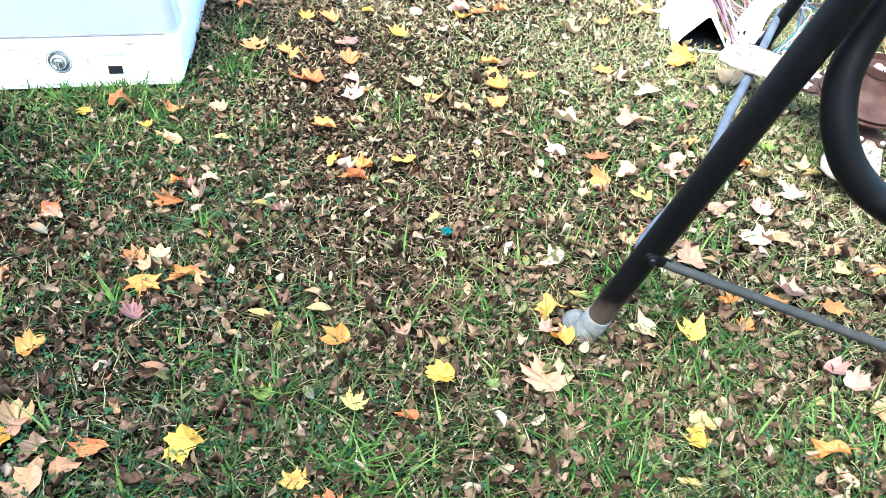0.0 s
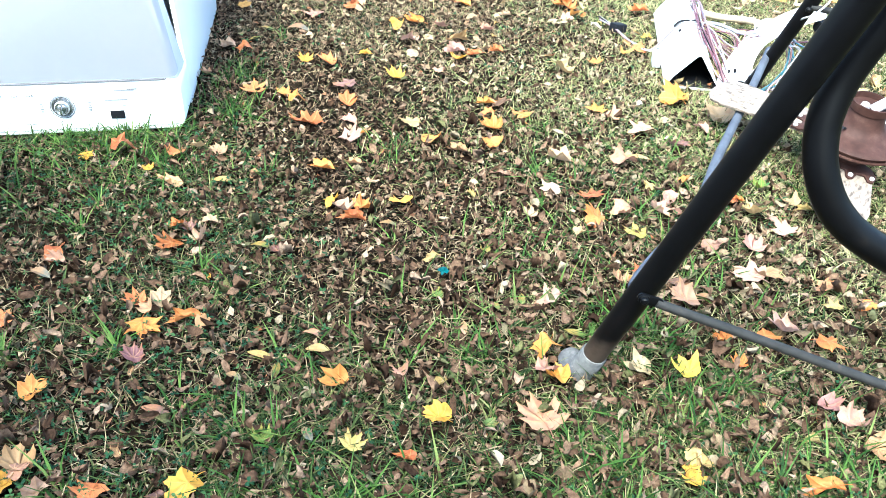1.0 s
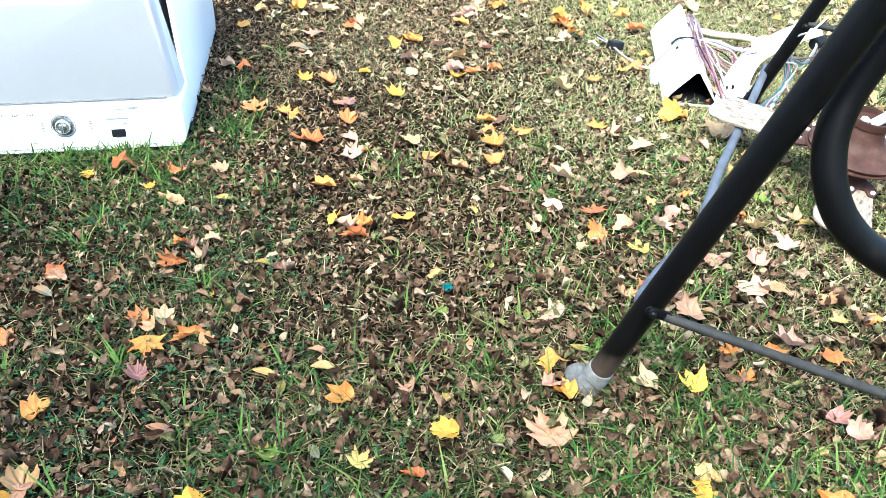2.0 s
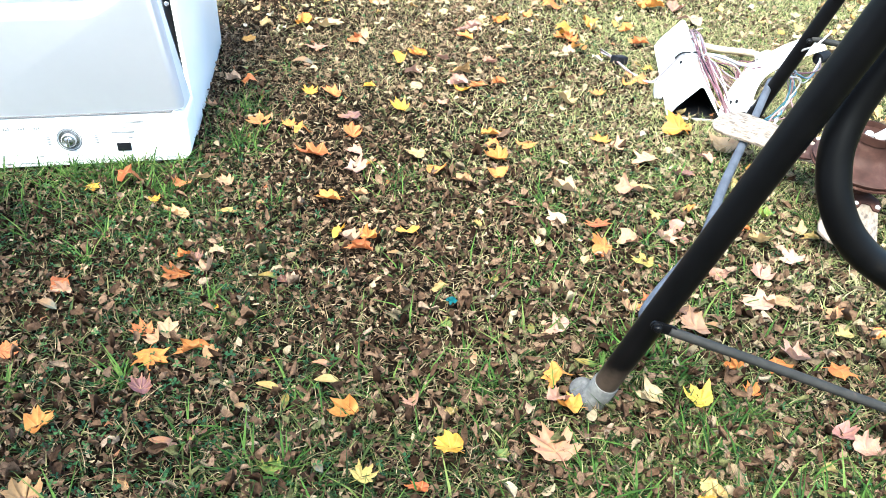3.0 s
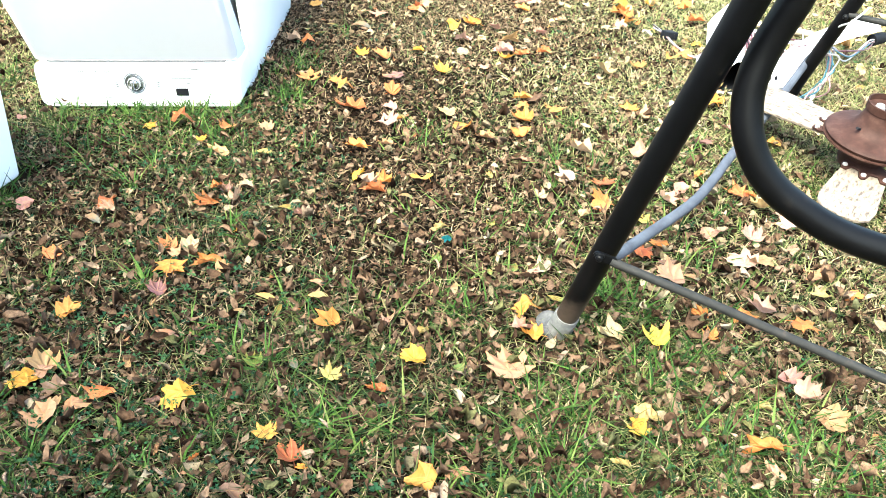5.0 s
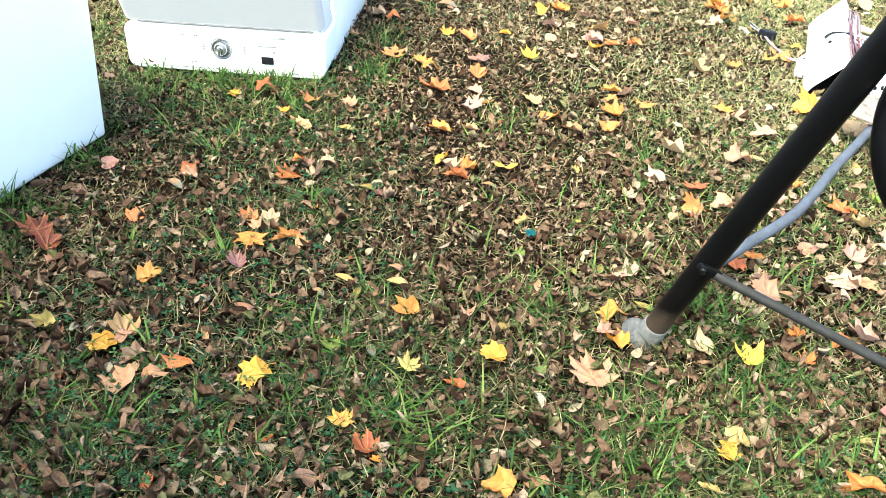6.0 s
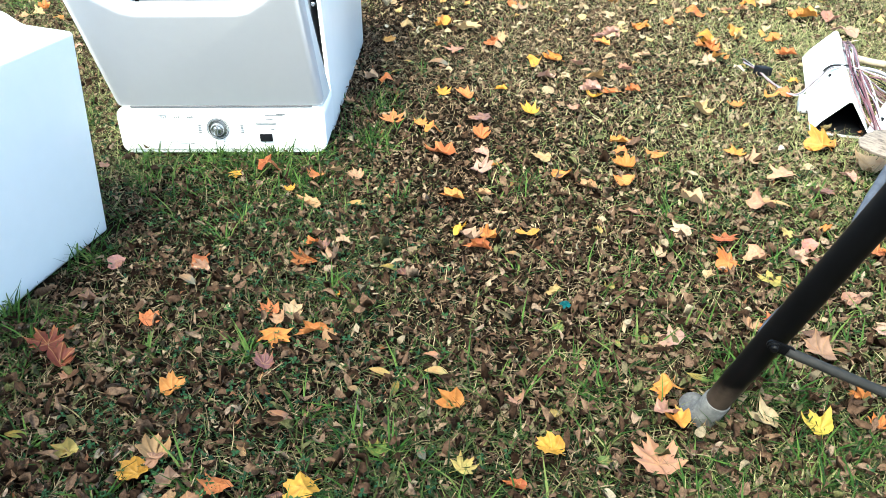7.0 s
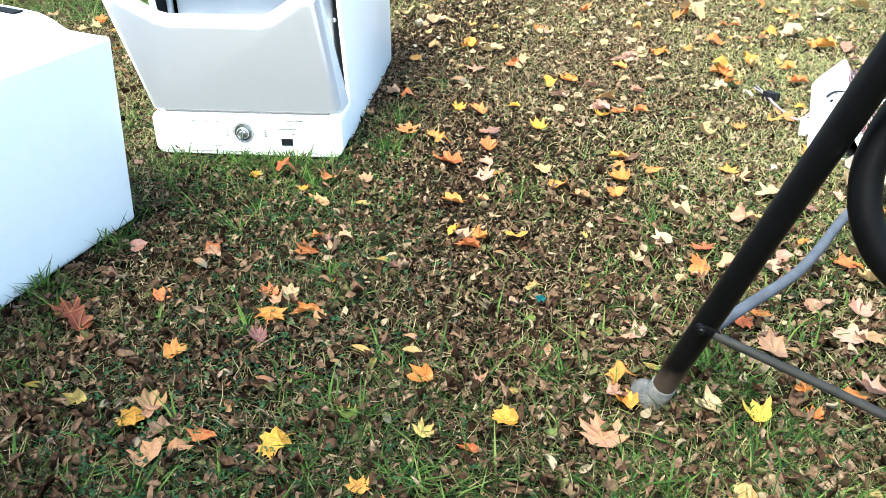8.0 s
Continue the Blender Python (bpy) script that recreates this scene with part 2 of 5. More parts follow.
def worn_leg():
    """Black paint on the tube, scuffed to dusty brown steel just above the foot."""
    m, nt, nd, lk, b = nodes_of("scuffed_black_paint")
    tc, sp = nd.new("ShaderNodeTexCoord"), nd.new("ShaderNodeSeparateXYZ")
    lk.new(tc.outputs["Object"], sp.inputs[0])
    n = noise_of(nt, 38.0, 5.0)
    k = nd.new("ShaderNodeMath")
    k.operation, k.inputs[1].default_value = 'MULTIPLY_ADD', -0.09
    lk.new(n, k.inputs[0])
    lk.new(sp.outputs["Z"], k.inputs[2])
    worn = ramp(nt, k.outputs[0], [(0.025, (1, 1, 1)), (0.075, (0, 0, 0))])
    c = mix(nt, worn, ramp(nt, n, [(0.3, (0.0012, 0.0012, 0.0015)), (0.66, (0.0022, 0.0022, 0.0027)), (0.76, (0.012, 0.010, 0.008))]), (0.034, 0.025, 0.019))
    lk.new(c, b.inputs["Base Color"])
    b.inputs["Roughness"].default_value, b.inputs["Specular IOR Level"].default_value = 0.4, 0.1
    bump(nt, n, 0.2, 0.001, b)
    return m


M_LEG = worn_leg()


# ---- mesh helpers ----
def part(name, bm, material, parent=None, label="", smooth=True):
    me = bpy.data.meshes.new(name)
    bmesh.ops.recalc_face_normals(bm, faces=bm.faces)
    bm.to_mesh(me)
    bm.free()
    me.materials.append(material)
    if smooth:
        me.polygons.foreach_set("use_smooth", [True] * len(me.polygons))
        me.set_sharp_from_angle(angle=radians(38))
    ob = new(name, me)
    if parent:
        ob.parent = parent
    if label:
        tagged(ob, label)
    return ob


def thing(name, m, label, category, group=""):
    ob = new(name)
    ob.matrix_world = m
    ob.empty_display_size = 0.05
    return tagged(ob, label, category, group)


def smooth_path(pts, steps=8):
    """Points on a curve through pts (Catmull-Rom)."""
    p = [Vector(q) for q in pts]
    out = []
    for i in range(len(p) - 1):
        a, b, c, d = p[max(i - 1, 0)], p[i], p[i + 1], p[min(i + 2, len(p) - 1)]
        for k in range(steps):
            t = k / steps
            out.append(0.5 * (2 * b + (c - a) * t + (2 * a - 5 * b + 4 * c - d) * t * t + (3 * b - a - 3 * c + d) * t ** 3))
    out.append(p[-1])
    return out


def tube(pts, radius, sides=16, bm=None, radii=None):
    """A round tube along pts, closed at both ends."""
    bm = bm or bmesh.new()
    pts = [Vector(q) for q in pts]
    rings, up = [], Vector((0.13, 0.27, 0.95))
    for i, q in enumerate(pts):
        d = (pts[min(i + 1, len(pts) - 1)] - pts[max(i - 1, 0)]).normalized()
        s = (up - d * up.dot(d))
        s = s.normalized() if s.length > 0.05 else d.orthogonal().normalized()
        up = s
        w = d.cross(s)
        r = radii[i] if radii else radius
        rings.append([bm.verts.new(q + r * (math.cos(a) * s + math.sin(a) * w)) for a in (2 * math.pi * k / sides for k in range(sides))])
    for a, b in zip(rings, rings[1:]):
        for k in range(sides):
            bm.faces.new((a[k], a[(k + 1) % sides], b[(k + 1) % sides], b[k]))
    bm.faces.new(rings[0][::-1])
    bm.faces.new(rings[-1])
    return bm


def slab(outline, depth, axis, bevel=0.0, seg=3):
    """A plate: outline (2D points) pushed along axis ('x', 'y' or 'z') from its first to its second depth."""
    bm = bmesh.new()
    at = {'x': lambda p, d: (d, p[0], p[1]), 'y': lambda p, d: (p[0], d, p[1]), 'z': lambda p, d: (p[0], p[1], d)}[axis]
    lo = [bm.verts.new(at(p, depth[0])) for p in outline]
    hi = [bm.verts.new(at(p, depth[1])) for p in outline]
    n = len(outline)
    bm.faces.new(lo[::-1])
    bm.faces.new(hi)
    for i in range(n):
        bm.faces.new((lo[i], lo[(i + 1) % n], hi[(i + 1) % n], hi[i]))
    if bevel:
        bmesh.ops.recalc_face_normals(bm, faces=bm.faces)
        bmesh.ops.bevel(bm, geom=bm.edges[:], offset=bevel, segments=seg, profile=0.5, affect='EDGES', clamp_overlap=True)
    return bm


def block(lo, hi, bevel=0.0, seg=3):
    return slab([(lo[0], lo[1]), (hi[0], lo[1]), (hi[0], hi[1]), (lo[0], hi[1])], (lo[2], hi[2]), 'z', bevel, seg)


def rounded(x0, z0, x1, z1, r, n=5):
    """Outline of a rectangle with round corners."""
    out = []
    for cx, cz, a0 in ((x1 - r, z1 - r, 0), (x0 + r, z1 - r, 90), (x0 + r, z0 + r, 180), (x1 - r, z0 + r, 270)):
        for k in range(n + 1):
            a = radians(a0 + 90 * k / n)
            out.append((cx + r * math.cos(a), cz + r * math.sin(a)))
    return out


def turned(profile, sides=32, axis='z'):
    """A body turned about an axis from (radius, height) pairs."""
    bm = bmesh.new()
    rings = []
    for r, h in profile:
        ring = []
        for k in range(sides):
            a = 2 * math.pi * k / sides
            x, y = r * math.cos(a), r * math.sin(a)
            ring.append(bm.verts.new((x, y, h) if axis == 'z' else (x, h, y)))
        rings.append(ring)
    for a, b in zip(rings, rings[1:]):
        for k in range(sides):
            bm.faces.new((a[k], a[(k + 1) % sides], b[(k + 1) % sides], b[k]))
    bm.faces.new(rings[0][::-1])
    bm.faces.new(rings[-1])
    return bm


# ---- ground ----
def ground_z(x, y):
    return 0.006 * noise.noise((x * 1.3, y * 1.3, 0)) - 0.006


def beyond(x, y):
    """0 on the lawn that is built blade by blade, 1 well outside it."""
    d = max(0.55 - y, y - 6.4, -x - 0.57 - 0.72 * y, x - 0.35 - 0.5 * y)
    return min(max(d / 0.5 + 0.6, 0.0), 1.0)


def build_ground():
    bm = bmesh.new()
    xs = [-600, -60, -12] + [-6 + 0.1 * i for i in range(121)] + [12, 60, 600]
    ys = [-600, -60, -8] + [-2 + 0.1 * i for i in range(101)] + [14, 60, 600]
    grid = [[bm.verts.new((x, y, ground_z(x, y) if abs(x) < 5 and -2 < y < 8 else -0.006)) for x in xs] for y in ys]
    for j in range(len(ys) - 1):
        for i in range(len(xs) - 1):
            bm.faces.new((grid[j][i], grid[j][i + 1], grid[j + 1][i + 1], grid[j + 1][i]))
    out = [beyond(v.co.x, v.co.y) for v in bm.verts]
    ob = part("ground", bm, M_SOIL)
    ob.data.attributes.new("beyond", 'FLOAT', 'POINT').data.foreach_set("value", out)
    return tagged(ob, "leaf-strewn autumn lawn over soil blackened for the shaded gaps", "ground", kind="structure")


build_ground()


def shade_wall():
    """An unseen clapboard wall added behind the camera to half shade the near lawn."""
    bm = bmesh.new()
    x0, x1, y, h = -6.0, -0.2, -0.8, 3.0
    for k in range(30):
        z, t = -0.02 + k * h / 30, (k + 1) * h / 30 - 0.02
        q = [(x0, y + 0.02, z), (x1, y + 0.02, z), (x1, y, t), (x0, y, t)]
        f = [bm.verts.new(p) for p in q]
        g = [bm.verts.new((p[0], y - 0.2, p[2])) for p in q]
        bm.faces.new(f), bm.faces.new(g[::-1])
        for i in range(4):
            bm.faces.new((f[i], f[(i + 1) % 4], g[(i + 1) % 4], g[i]))
    return tagged(part("light_blocker", bm, M_SIDING, smooth=False), "unseen clapboard wall added to shade the near lawn", "wall", kind="structure")


shade_wall()


# ---- washing machine on its back, its hinged top sprung open ----
W, L, H = 0.588, 1.128, 0.53
machine = thing("washing_machine", pose(-0.698, 2.344, 0, 0, 0, 13.47),
                "white washing machine lying on its back, hinged top sprung open", "washing machine")


def machine_parts(root):
    side = [(0.178, 0.0), (1.128, 0.0), (1.128, H), (0.085, H), (0.178, 0.125)]
    part("side_panel", slab(side, (-0.012, 0.0), 'x', 0.004), M_ENAMEL, root)
    part("side_panel", slab(side, (-W, -W + 0.012), 'x', 0.004), M_ENAMEL, root)
    part("back_panel", block((-W + 0.013, 0.18, 0.001), (-0.013, 1.126, 0.012), 0.002), M_ENAMEL, root)
    part("front_panel", block((-W + 0.013, 0.095, H - 0.014), (-0.013, 1.126, H - 0.001), 0.003), M_ENAMEL, root)
    part("base_panel", block((-W + 0.013, 1.112, 0.013), (-0.013, 1.127, H - 0.015), 0.002), M_DARK, root)
    # added black sheets put the cabinet's inner shade into colour around the tub
    part("inner_shade", slab([(-W + 0.014, 0.013), (-0.014, 0.013), (-0.014, H - 0.016), (-W + 0.014, H - 0.016)], (0.74, 0.75), 'y'), M_DARK, root, "black sheet closing off the shaded inside")
    for x in (-W + 0.0125, -0.0165):
        part("liner", slab([(0.19, 0.02), (0.73, 0.02), (0.73, H - 0.02), (0.115, H - 0.02), (0.19, 0.13)], (x, x + 0.004), 'x'), M_DARK, root, "dark sheet holding the shade inside the cabinet")
    part("tub", slab(rounded(-0.542, 0.06, -0.045, 0.505, 0.06), (0.2, 0.66), 'y', 0.022, 4), M_TUB, root, "dull grey tub front")
    part("inner_post", block((-W + 0.0185, 0.19, 0.14), (-W + 0.034, 0.21, H - 0.03), 0.003), M_TUB, root, "grey inner post")
    # hinged top: a shallow shell that leans towards the viewer of the console
    lean, z0, top = radians(28.5), 0.147, 0.425
    outline = [(-W, 0.0), (0, 0.0), (0, top), (-0.055, top), (-0.078, 0.402), (-0.145, 0.354), (-0.170, 0.346), (-0.425, 0.346), (-0.45, 0.354), (-0.512, 0.402), (-0.535, top), (-W, top)]
    bm = slab(outline, (0.0, 0.034), 'y')
    bmesh.ops.recalc_face_normals(bm, faces=bm.faces)
    front = [e for e in bm.edges if all(abs(v.co.y) < 1e-6 for v in e.verts) and max(v.co.z for v in e.verts) > 0.01]
    bmesh.ops.bevel(bm, geom=front, offset=0.022, segments=6, profile=0.5, affect='EDGES', clamp_overlap=True)
    face = part("top_panel", bm, M_SHADED, root, "white hinged top greyed for shade, with scooped opening")
    face.matrix_basis = pose(0, 0.0, z0, math.degrees(lean), 0, 0)
    # flank and back of the hinged top, tapering from the console to the free end
    for x in (0.0, -W):
        s = 1 if x else -1
        part("flank", slab([(0.022, 0.140), (0.178, 0.118), (-0.130, 0.520), (-0.170, 0.512)], (x + s * 0.0015, x + s * 0.0135), 'x', 0.003), M_ENAMEL, root)
    # console
    con = part("console", slab(rounded(-W - 0.002, 0.004, 0.004, 0.143, 0.028), (-0.004, 0.172), 'y', 0.009, 4), M_PLASTIC, root, "white plastic control console")
    part("lip", block((-W + 0.02, -0.0062, 0.016), (-0.018, -0.003, 0.0185), 0.001), M_FAINT, con, "faint moulded line along the console")
    part("seam", block((-0.545, -0.0065, 0.1435), (-0.03, 0.01, 0.1475), 0.001), M_SEAM, con, "grey trim strip")
    kn = part("knob", turned([(0.031, -0.006), (0.031, -0.010), (0.029, -0.013), (0.0265, -0.0125), (0.025, -0.009), (0.023, -0.009), (0.0215, -0.020), (0.018, -0.024), (0.013, -0.022), (0.008, -0.025)], 40, 'y'), M_CHROME, con, "chrome timer knob")
    kn.matrix_basis = pose(-0.305, 0.003, 0.079) @ Matrix.Scale(0.9, 4)
    part("dial_ring", tube([(-0.305 + 0.031 * math.cos(radians(a)), -0.0055, 0.079 + 0.031 * math.sin(radians(a))) for a in range(0, 361, 12)], 0.0013, 6), M_SEAM, con, "grey ring round the knob")
    part("grip", block((-0.309, -0.030, 0.066), (-0.301, -0.018, 0.092), 0.003), M_CHROME, con, "chrome grip bar of the knob")
    part("display", block((-0.187, -0.0085, 0.041), (-0.151, -0.0045, 0.063), 0.001), M_DARK, con, "black display window")
    marks = [(-0.166, 0.094, 0.060, 0.003), (-0.142, 0.120, 0.052, 0.0015), (-0.121, 0.123, 0.026, 0.003), (-0.155, 0.108, 0.02, 0.0015), (-0.148, 0.078, 0.01, 0.004), (-0.385, 0.034, 0.012, 0.002)]
    for cx in (-0.456, -0.418, -0.380):
        marks += [(cx - 0.006, 0.114, 0.003, 0.006), (cx, 0.113, 0.004, 0.004), (cx + 0.006, 0.115, 0.003, 0.007)]
    for k in range(10):
        a = radians(35 + 290 * k / 9 - 235)
        marks.append((-0.305 + 0.042 * math.cos(a), 0.079 + 0.042 * math.sin(a), 0.004, 0.0014))
    for x in (-0.357, -0.236):
        marks += [(x, 0.068 + 0.007 * k, 0.009, 0.003) for k in range(4)]
    for x, z, w, h in marks:
        part("print_mark", block((x - w / 2, -0.0068, z - h / 2), (x + w / 2, -0.005, z + h / 2)), M_PRINT, con, smooth=False)
    faint = [(-0.470 + 0.011 * k, 0.062, 0.007, 0.0022) for k in range(4)] + [(-0.478 + 0.0125 * k, 0.042, 0.009, 0.0022) for k in range(7)] + [(-0.462, 0.122, 0.03, 0.0018), (-0.41, 0.036, 0.028, 0.0018)]
    for x, z, w, h in faint:
        part("print_mark", block((x - w / 2, -0.0068, z - h / 2), (x + w / 2, -0.005, z + h / 2)), M_FAINT, con, smooth=False)
    for zz in (0.47, 0.40):
        sc = part("screw", turned([(0.006, 0.0), (0.006, 0.004), (0.004, 0.006)], 12, 'y'), M_CHROME, root)
        sc.matrix_basis = pose(-0.022, 0.118, zz, 180, 0, 0)


machine_parts(machine)

# ---- second machine, its side towards the lawn ----
second = thing("clothes_dryer", pose(-1.046, 1.787, 0, 0, 4.2, 0.4), "glossy white clothes dryer lying on its back in the grass", "dryer")


def second_parts(root):
    h, w, l = 0.487, 0.60, 1.02
    part("body", block((-w, -l, 0.0), (0.0, 0.0, h), 0.009, 4), M_ENAMEL, root)
    bm = slab([(-0.095, h - 0.012), (-0.095, h - 0.001), (-0.12, h + 0.004), (-0.15, h + 0.02), (-0.19, h + 0.032), (-0.27, h + 0.036), (-0.56, h + 0.036), (-0.585, h + 0.015), (-0.59, h - 0.012)], (-0.15, -0.006), 'y', 0.006, 3)
    part("raised_rim", bm, M_ENAMEL, root, "rounded white raised rim")
    part("slot", block((-0.55, -0.062, h + 0.034), (-0.215, -0.03, h + 0.0385), 0.001), M_DARK, root, "black open slot")
    for x in (-0.06, -0.54):
        f = part("foot", turned([(0.02, 0.0), (0.02, 0.015), (0.012, 0.02), (0.012, 0.03)], 16, 'y'), M_DARK, root)
        f.matrix_basis = pose(x, -l - 0.028, 0.06)


second_parts(second)

# ---- steel swing frame ----
frame_ob = thing("swing_frame", pose(0, 0, 0), "black steel swing frame with bent arm and grey feet", "swing frame")
R_T = 0.0205


def swing_parts(root):
    def along(foot, d, z):
        d = Vector(d)
        return Vector(foot) + d * (z / d.z)

    up = (0.257, -0.277, 0.93)
    for foot, grey in (((0.331, 1.440, 0.0), True), ((0.930, 2.800, 0.0), False)):
        lean = up if grey else (0.250, -0.315, 0.915)
        lo, hi = along(foot, lean, 0.045), along(foot, lean, 1.25)
        leg = part("leg", tube([lo + (hi - lo) * k / 6 for k in range(7)], R_T, 24), M_LEG if grey else M_BLACK, root, "black painted steel leg")
        a, b = along(foot, lean, 0.002), along(foot, lean, 0.058)
        mat = M_CAP if grey else M_BLACK
        cap = part("foot_cap", tube([a, a + (b - a) * 0.35, a + (b - a) * 0.95, b], 0.024, 24, radii=[0.0255, 0.0236, 0.0228, 0.0220]), M_SLEEVE if grey else mat, leg, "scuffed grey rubber foot cap" if grey else "black foot cap")
        base = turned([(0.030, 0.0), (0.036, 0.002), (0.037, 0.010), (0.033, 0.016), (0.026, 0.020), (0.020, 0.022)], 28)
        skirt = part("flared_skirt", base, mat, leg, "flared grey skirt of the cap" if grey else "")
        skirt.matrix_basis = pose(foot[0] - 0.010, foot[1] + 0.006, 0.002, -8, -16, 0) @ Matrix.Scale(0.84, 4)
        cup = turned([(0.010, 0.0), (0.021, 0.002), (0.025, 0.012), (0.0255, 0.020), (0.023, 0.023), (0.0205, 0.020), (0.014, 0.016), (0.001, 0.016)], 24)
        lip = part("cap_lip", cup, mat, leg, "upturned rubber lip" if grey else "")
        lip.matrix_basis = pose(foot[0] - 0.017, foot[1] + 0.010, 0.010, 14, -18, 0) @ Matrix.Scale(0.82, 4)
    # arm that swings out from the leg and curls down
    pts = smooth_path([(0.640, 1.258, 0.93), (0.602, 1.268, 0.78), (0.578, 1.275, 0.68), (0.556, 1.280, 0.615), (0.545, 1.274, 0.565), (0.547, 1.266, 0.525), (0.556, 1.259, 0.493), (0.573, 1.254, 0.461), (0.596, 1.252, 0.435), (0.623, 1.251, 0.414), (0.676, 1.249, 0.384), (0.738, 1.247, 0.363), (0.84, 1.245, 0.345), (1.0, 1.243, 0.335)], 6)
    part("arm", tube(pts, R_T, 24), M_BLACK, root, "black bent steel arm")
    rod = smooth_path([(0.405, 1.319, 0.246), (0.43, 1.317, 0.238), (0.56, 1.306, 0.200), (0.748, 1.286, 0.145), (1.05, 1.25, 0.060)], 5)
    part("tie_rod", tube(rod, 0.0074, 12), M_ROD, root, "thin weathered steel tie rod")
    tab = part("rod_tab", slab(rounded(-0.010, -0.008, 0.030, 0.008, 0.0075), (-0.002, 0.002), 'y', 0.0008, 2), M_BLACK, root, "flattened black end of the tie rod")
    tab.matrix_basis = pose(0.386, 1.3195, 0.252, 0, 14, -4)
    far_rod = [(1.013, 2.675, 0.31), (1.2, 2.66, 0.285), (1.5, 2.64, 0.25)]
    part("tie_rod", tube(smooth_path(far_rod, 4), 0.0085, 12), M_ROD, root, "thin dark steel tie rod")
    brace = smooth_path([(0.392, 1.40, 0.195), (0.407, 1.48, 0.15), (0.428, 1.575, 0.105), (0.478, 1.685, 0.086), (0.579, 1.853, 0.085), (0.636, 1.990, 0.081), (0.698, 2.160, 0.081), (0.805, 2.415, 0.09), (0.883, 2.595, 0.11), (0.972, 2.80, 0.143)], 6)
    part("brace", tube(brace, 0.0115, 16), M_BRACE, root, "bluish grey bent brace tube")
    for c in ((0.386, 1.318, 0.252), (1.006, 2.668, 0.305)):
        bo = part("bolt", turned([(0.0085, 0.0), (0.0085, -0.003), (0.006, -0.004), (0.006, -0.008), (0.0035, -0.010)], 12, 'y'), M_BLACK, root, "black steel bolt")
        bo.matrix_basis = pose(*c)


swing_parts(frame_ob)

# ---- wrecked ceiling fan ----
fan = thing("ceiling_fan", pose(1.05, 2.23, 0), "rusty ceiling fan with flaking white wooden blades on grass", "ceiling fan")


def fan_parts(root):
    tilt = pose(-0.044, -0.060, 0.158, 9, 6, 0) @ Matrix.Diagonal((1, 1, 0.72, 1))
    mo = part("motor", turned([(0.035, -0.125), (0.05, -0.115), (0.056, -0.09), (0.056, -0.03), (0.04, -0.012)], 32), M_RUST, root, "rusty motor housing")
    mo.matrix_basis = tilt
    hub = part("canopy", turned([(0.100, -0.010), (0.108, -0.006), (0.110, 0.001), (0.106, 0.007), (0.092, 0.012), (0.072, 0.020), (0.056, 0.034), (0.048, 0.054), (0.044, 0.076), (0.041, 0.096)], 48), M_RUST, root, "reddish brown flared canopy")
    hub.matrix_basis = tilt
    part("rim_bead", turned([(0.101, -0.020), (0.112, -0.017), (0.112, -0.012), (0.101, -0.010)], 48), M_RUST, hub)
    bm = bmesh.new()
    n = 32
    rr = ((0.041, 0.094), (0.045, 0.096), (0.0465, 0.122), (0.0435, 0.123), (0.042, 0.104), (0.0, 0.101))
    rings = [[bm.verts.new((max(r, 0.001) * math.cos(2 * math.pi * k / n), max(r, 0.001) * math.sin(2 * math.pi * k / n), h)) for k in range(n)] for r, h in rr]
    for a, b in zip(rings, rings[1:]):
        for k in range(n):
            bm.faces.new((a[k], a[(k + 1) % n], b[(k + 1) % n], b[k]))
    part("collar", bm, M_RUST, hub, "open rusty collar")
    hole = part("hole", tube([(-0.048, -0.034, 0.040), (-0.056, -0.040, 0.046)], 0.004, 10), M_DARK, hub)
    part("connector", tube([(0.004, -0.012, 0.104), (0.028, -0.014, 0.142)], 0.013, 14), M_WIREW, hub, "white plastic connector")
    part("wire_nut", tube([(-0.020, -0.014, 0.103), (-0.024, -0.022, 0.126)], 0.010, 12, radii=[0.013, 0.009]), M_WIREW, hub, "white wire nut")
    w = smooth_path([(0.03, 0.02, 0.10), (0.045, 0.03, 0.128), (0.07, 0.04, 0.115), (0.10, 0.05, 0.06)], 5)
    part("lead", tube(w, 0.003, 8), M_BLUEW, hub, "blue lead wire")
    plate = [(0.05, -0.014), (0.092, -0.024), (0.109, -0.046), (0.135, -0.057), (0.157, -0.052), (0.159, -0.040), (0.139, -0.030), (0.143, -0.014), (0.167, -0.008), (0.173, 0.0)]
    plate += [(x, -y) for x, y in plate[-2::-1]]
    for az, droop, rise, reach in ((136, -1.5, 0.116, 0.411), (245, 8.0, 0.090, 0.335), (65, 5.0, 0.10, 0.411), (-8, 6.0, 0.10, 0.411)):
        arm = part("blade_iron", slab(plate, (0.004, 0.009), 'z', 0.0015, 2), M_RUST, root, "flat scalloped rusty blade iron")
        for q, w in ((0.145, -0.047), (0.159, 0.0), (0.145, 0.047)):
            part("screw_head", tube([(q, w, 0.008), (q, w, 0.0125), (q, w, 0.015)], 0.006, 10, radii=[0.006, 0.006, 0.003]), M_WIREW, arm, "pale screw head")
        e = reach - 0.411
        o = [(0.102, -0.048), (0.35 + e, -0.064), (0.385 + e, -0.059), (0.405 + e, -0.037), (0.411 + e, 0.0), (0.405 + e, 0.037), (0.385 + e, 0.059), (0.35 + e, 0.064), (0.102, 0.048)]
        blade = part("blade", slab(o, (-0.004, 0.004), 'z', 0.002, 2), M_BLADE, root, "flaked white wooden fan blade")
        m = pose(0, 0, rise, 0, 0, az) @ pose(0.1, 0, 0, 0, droop, 0) @ pose(-0.1, 0, 0) @ pose(0, 0, 0, -10, 0, 0)
        arm.matrix_basis = m
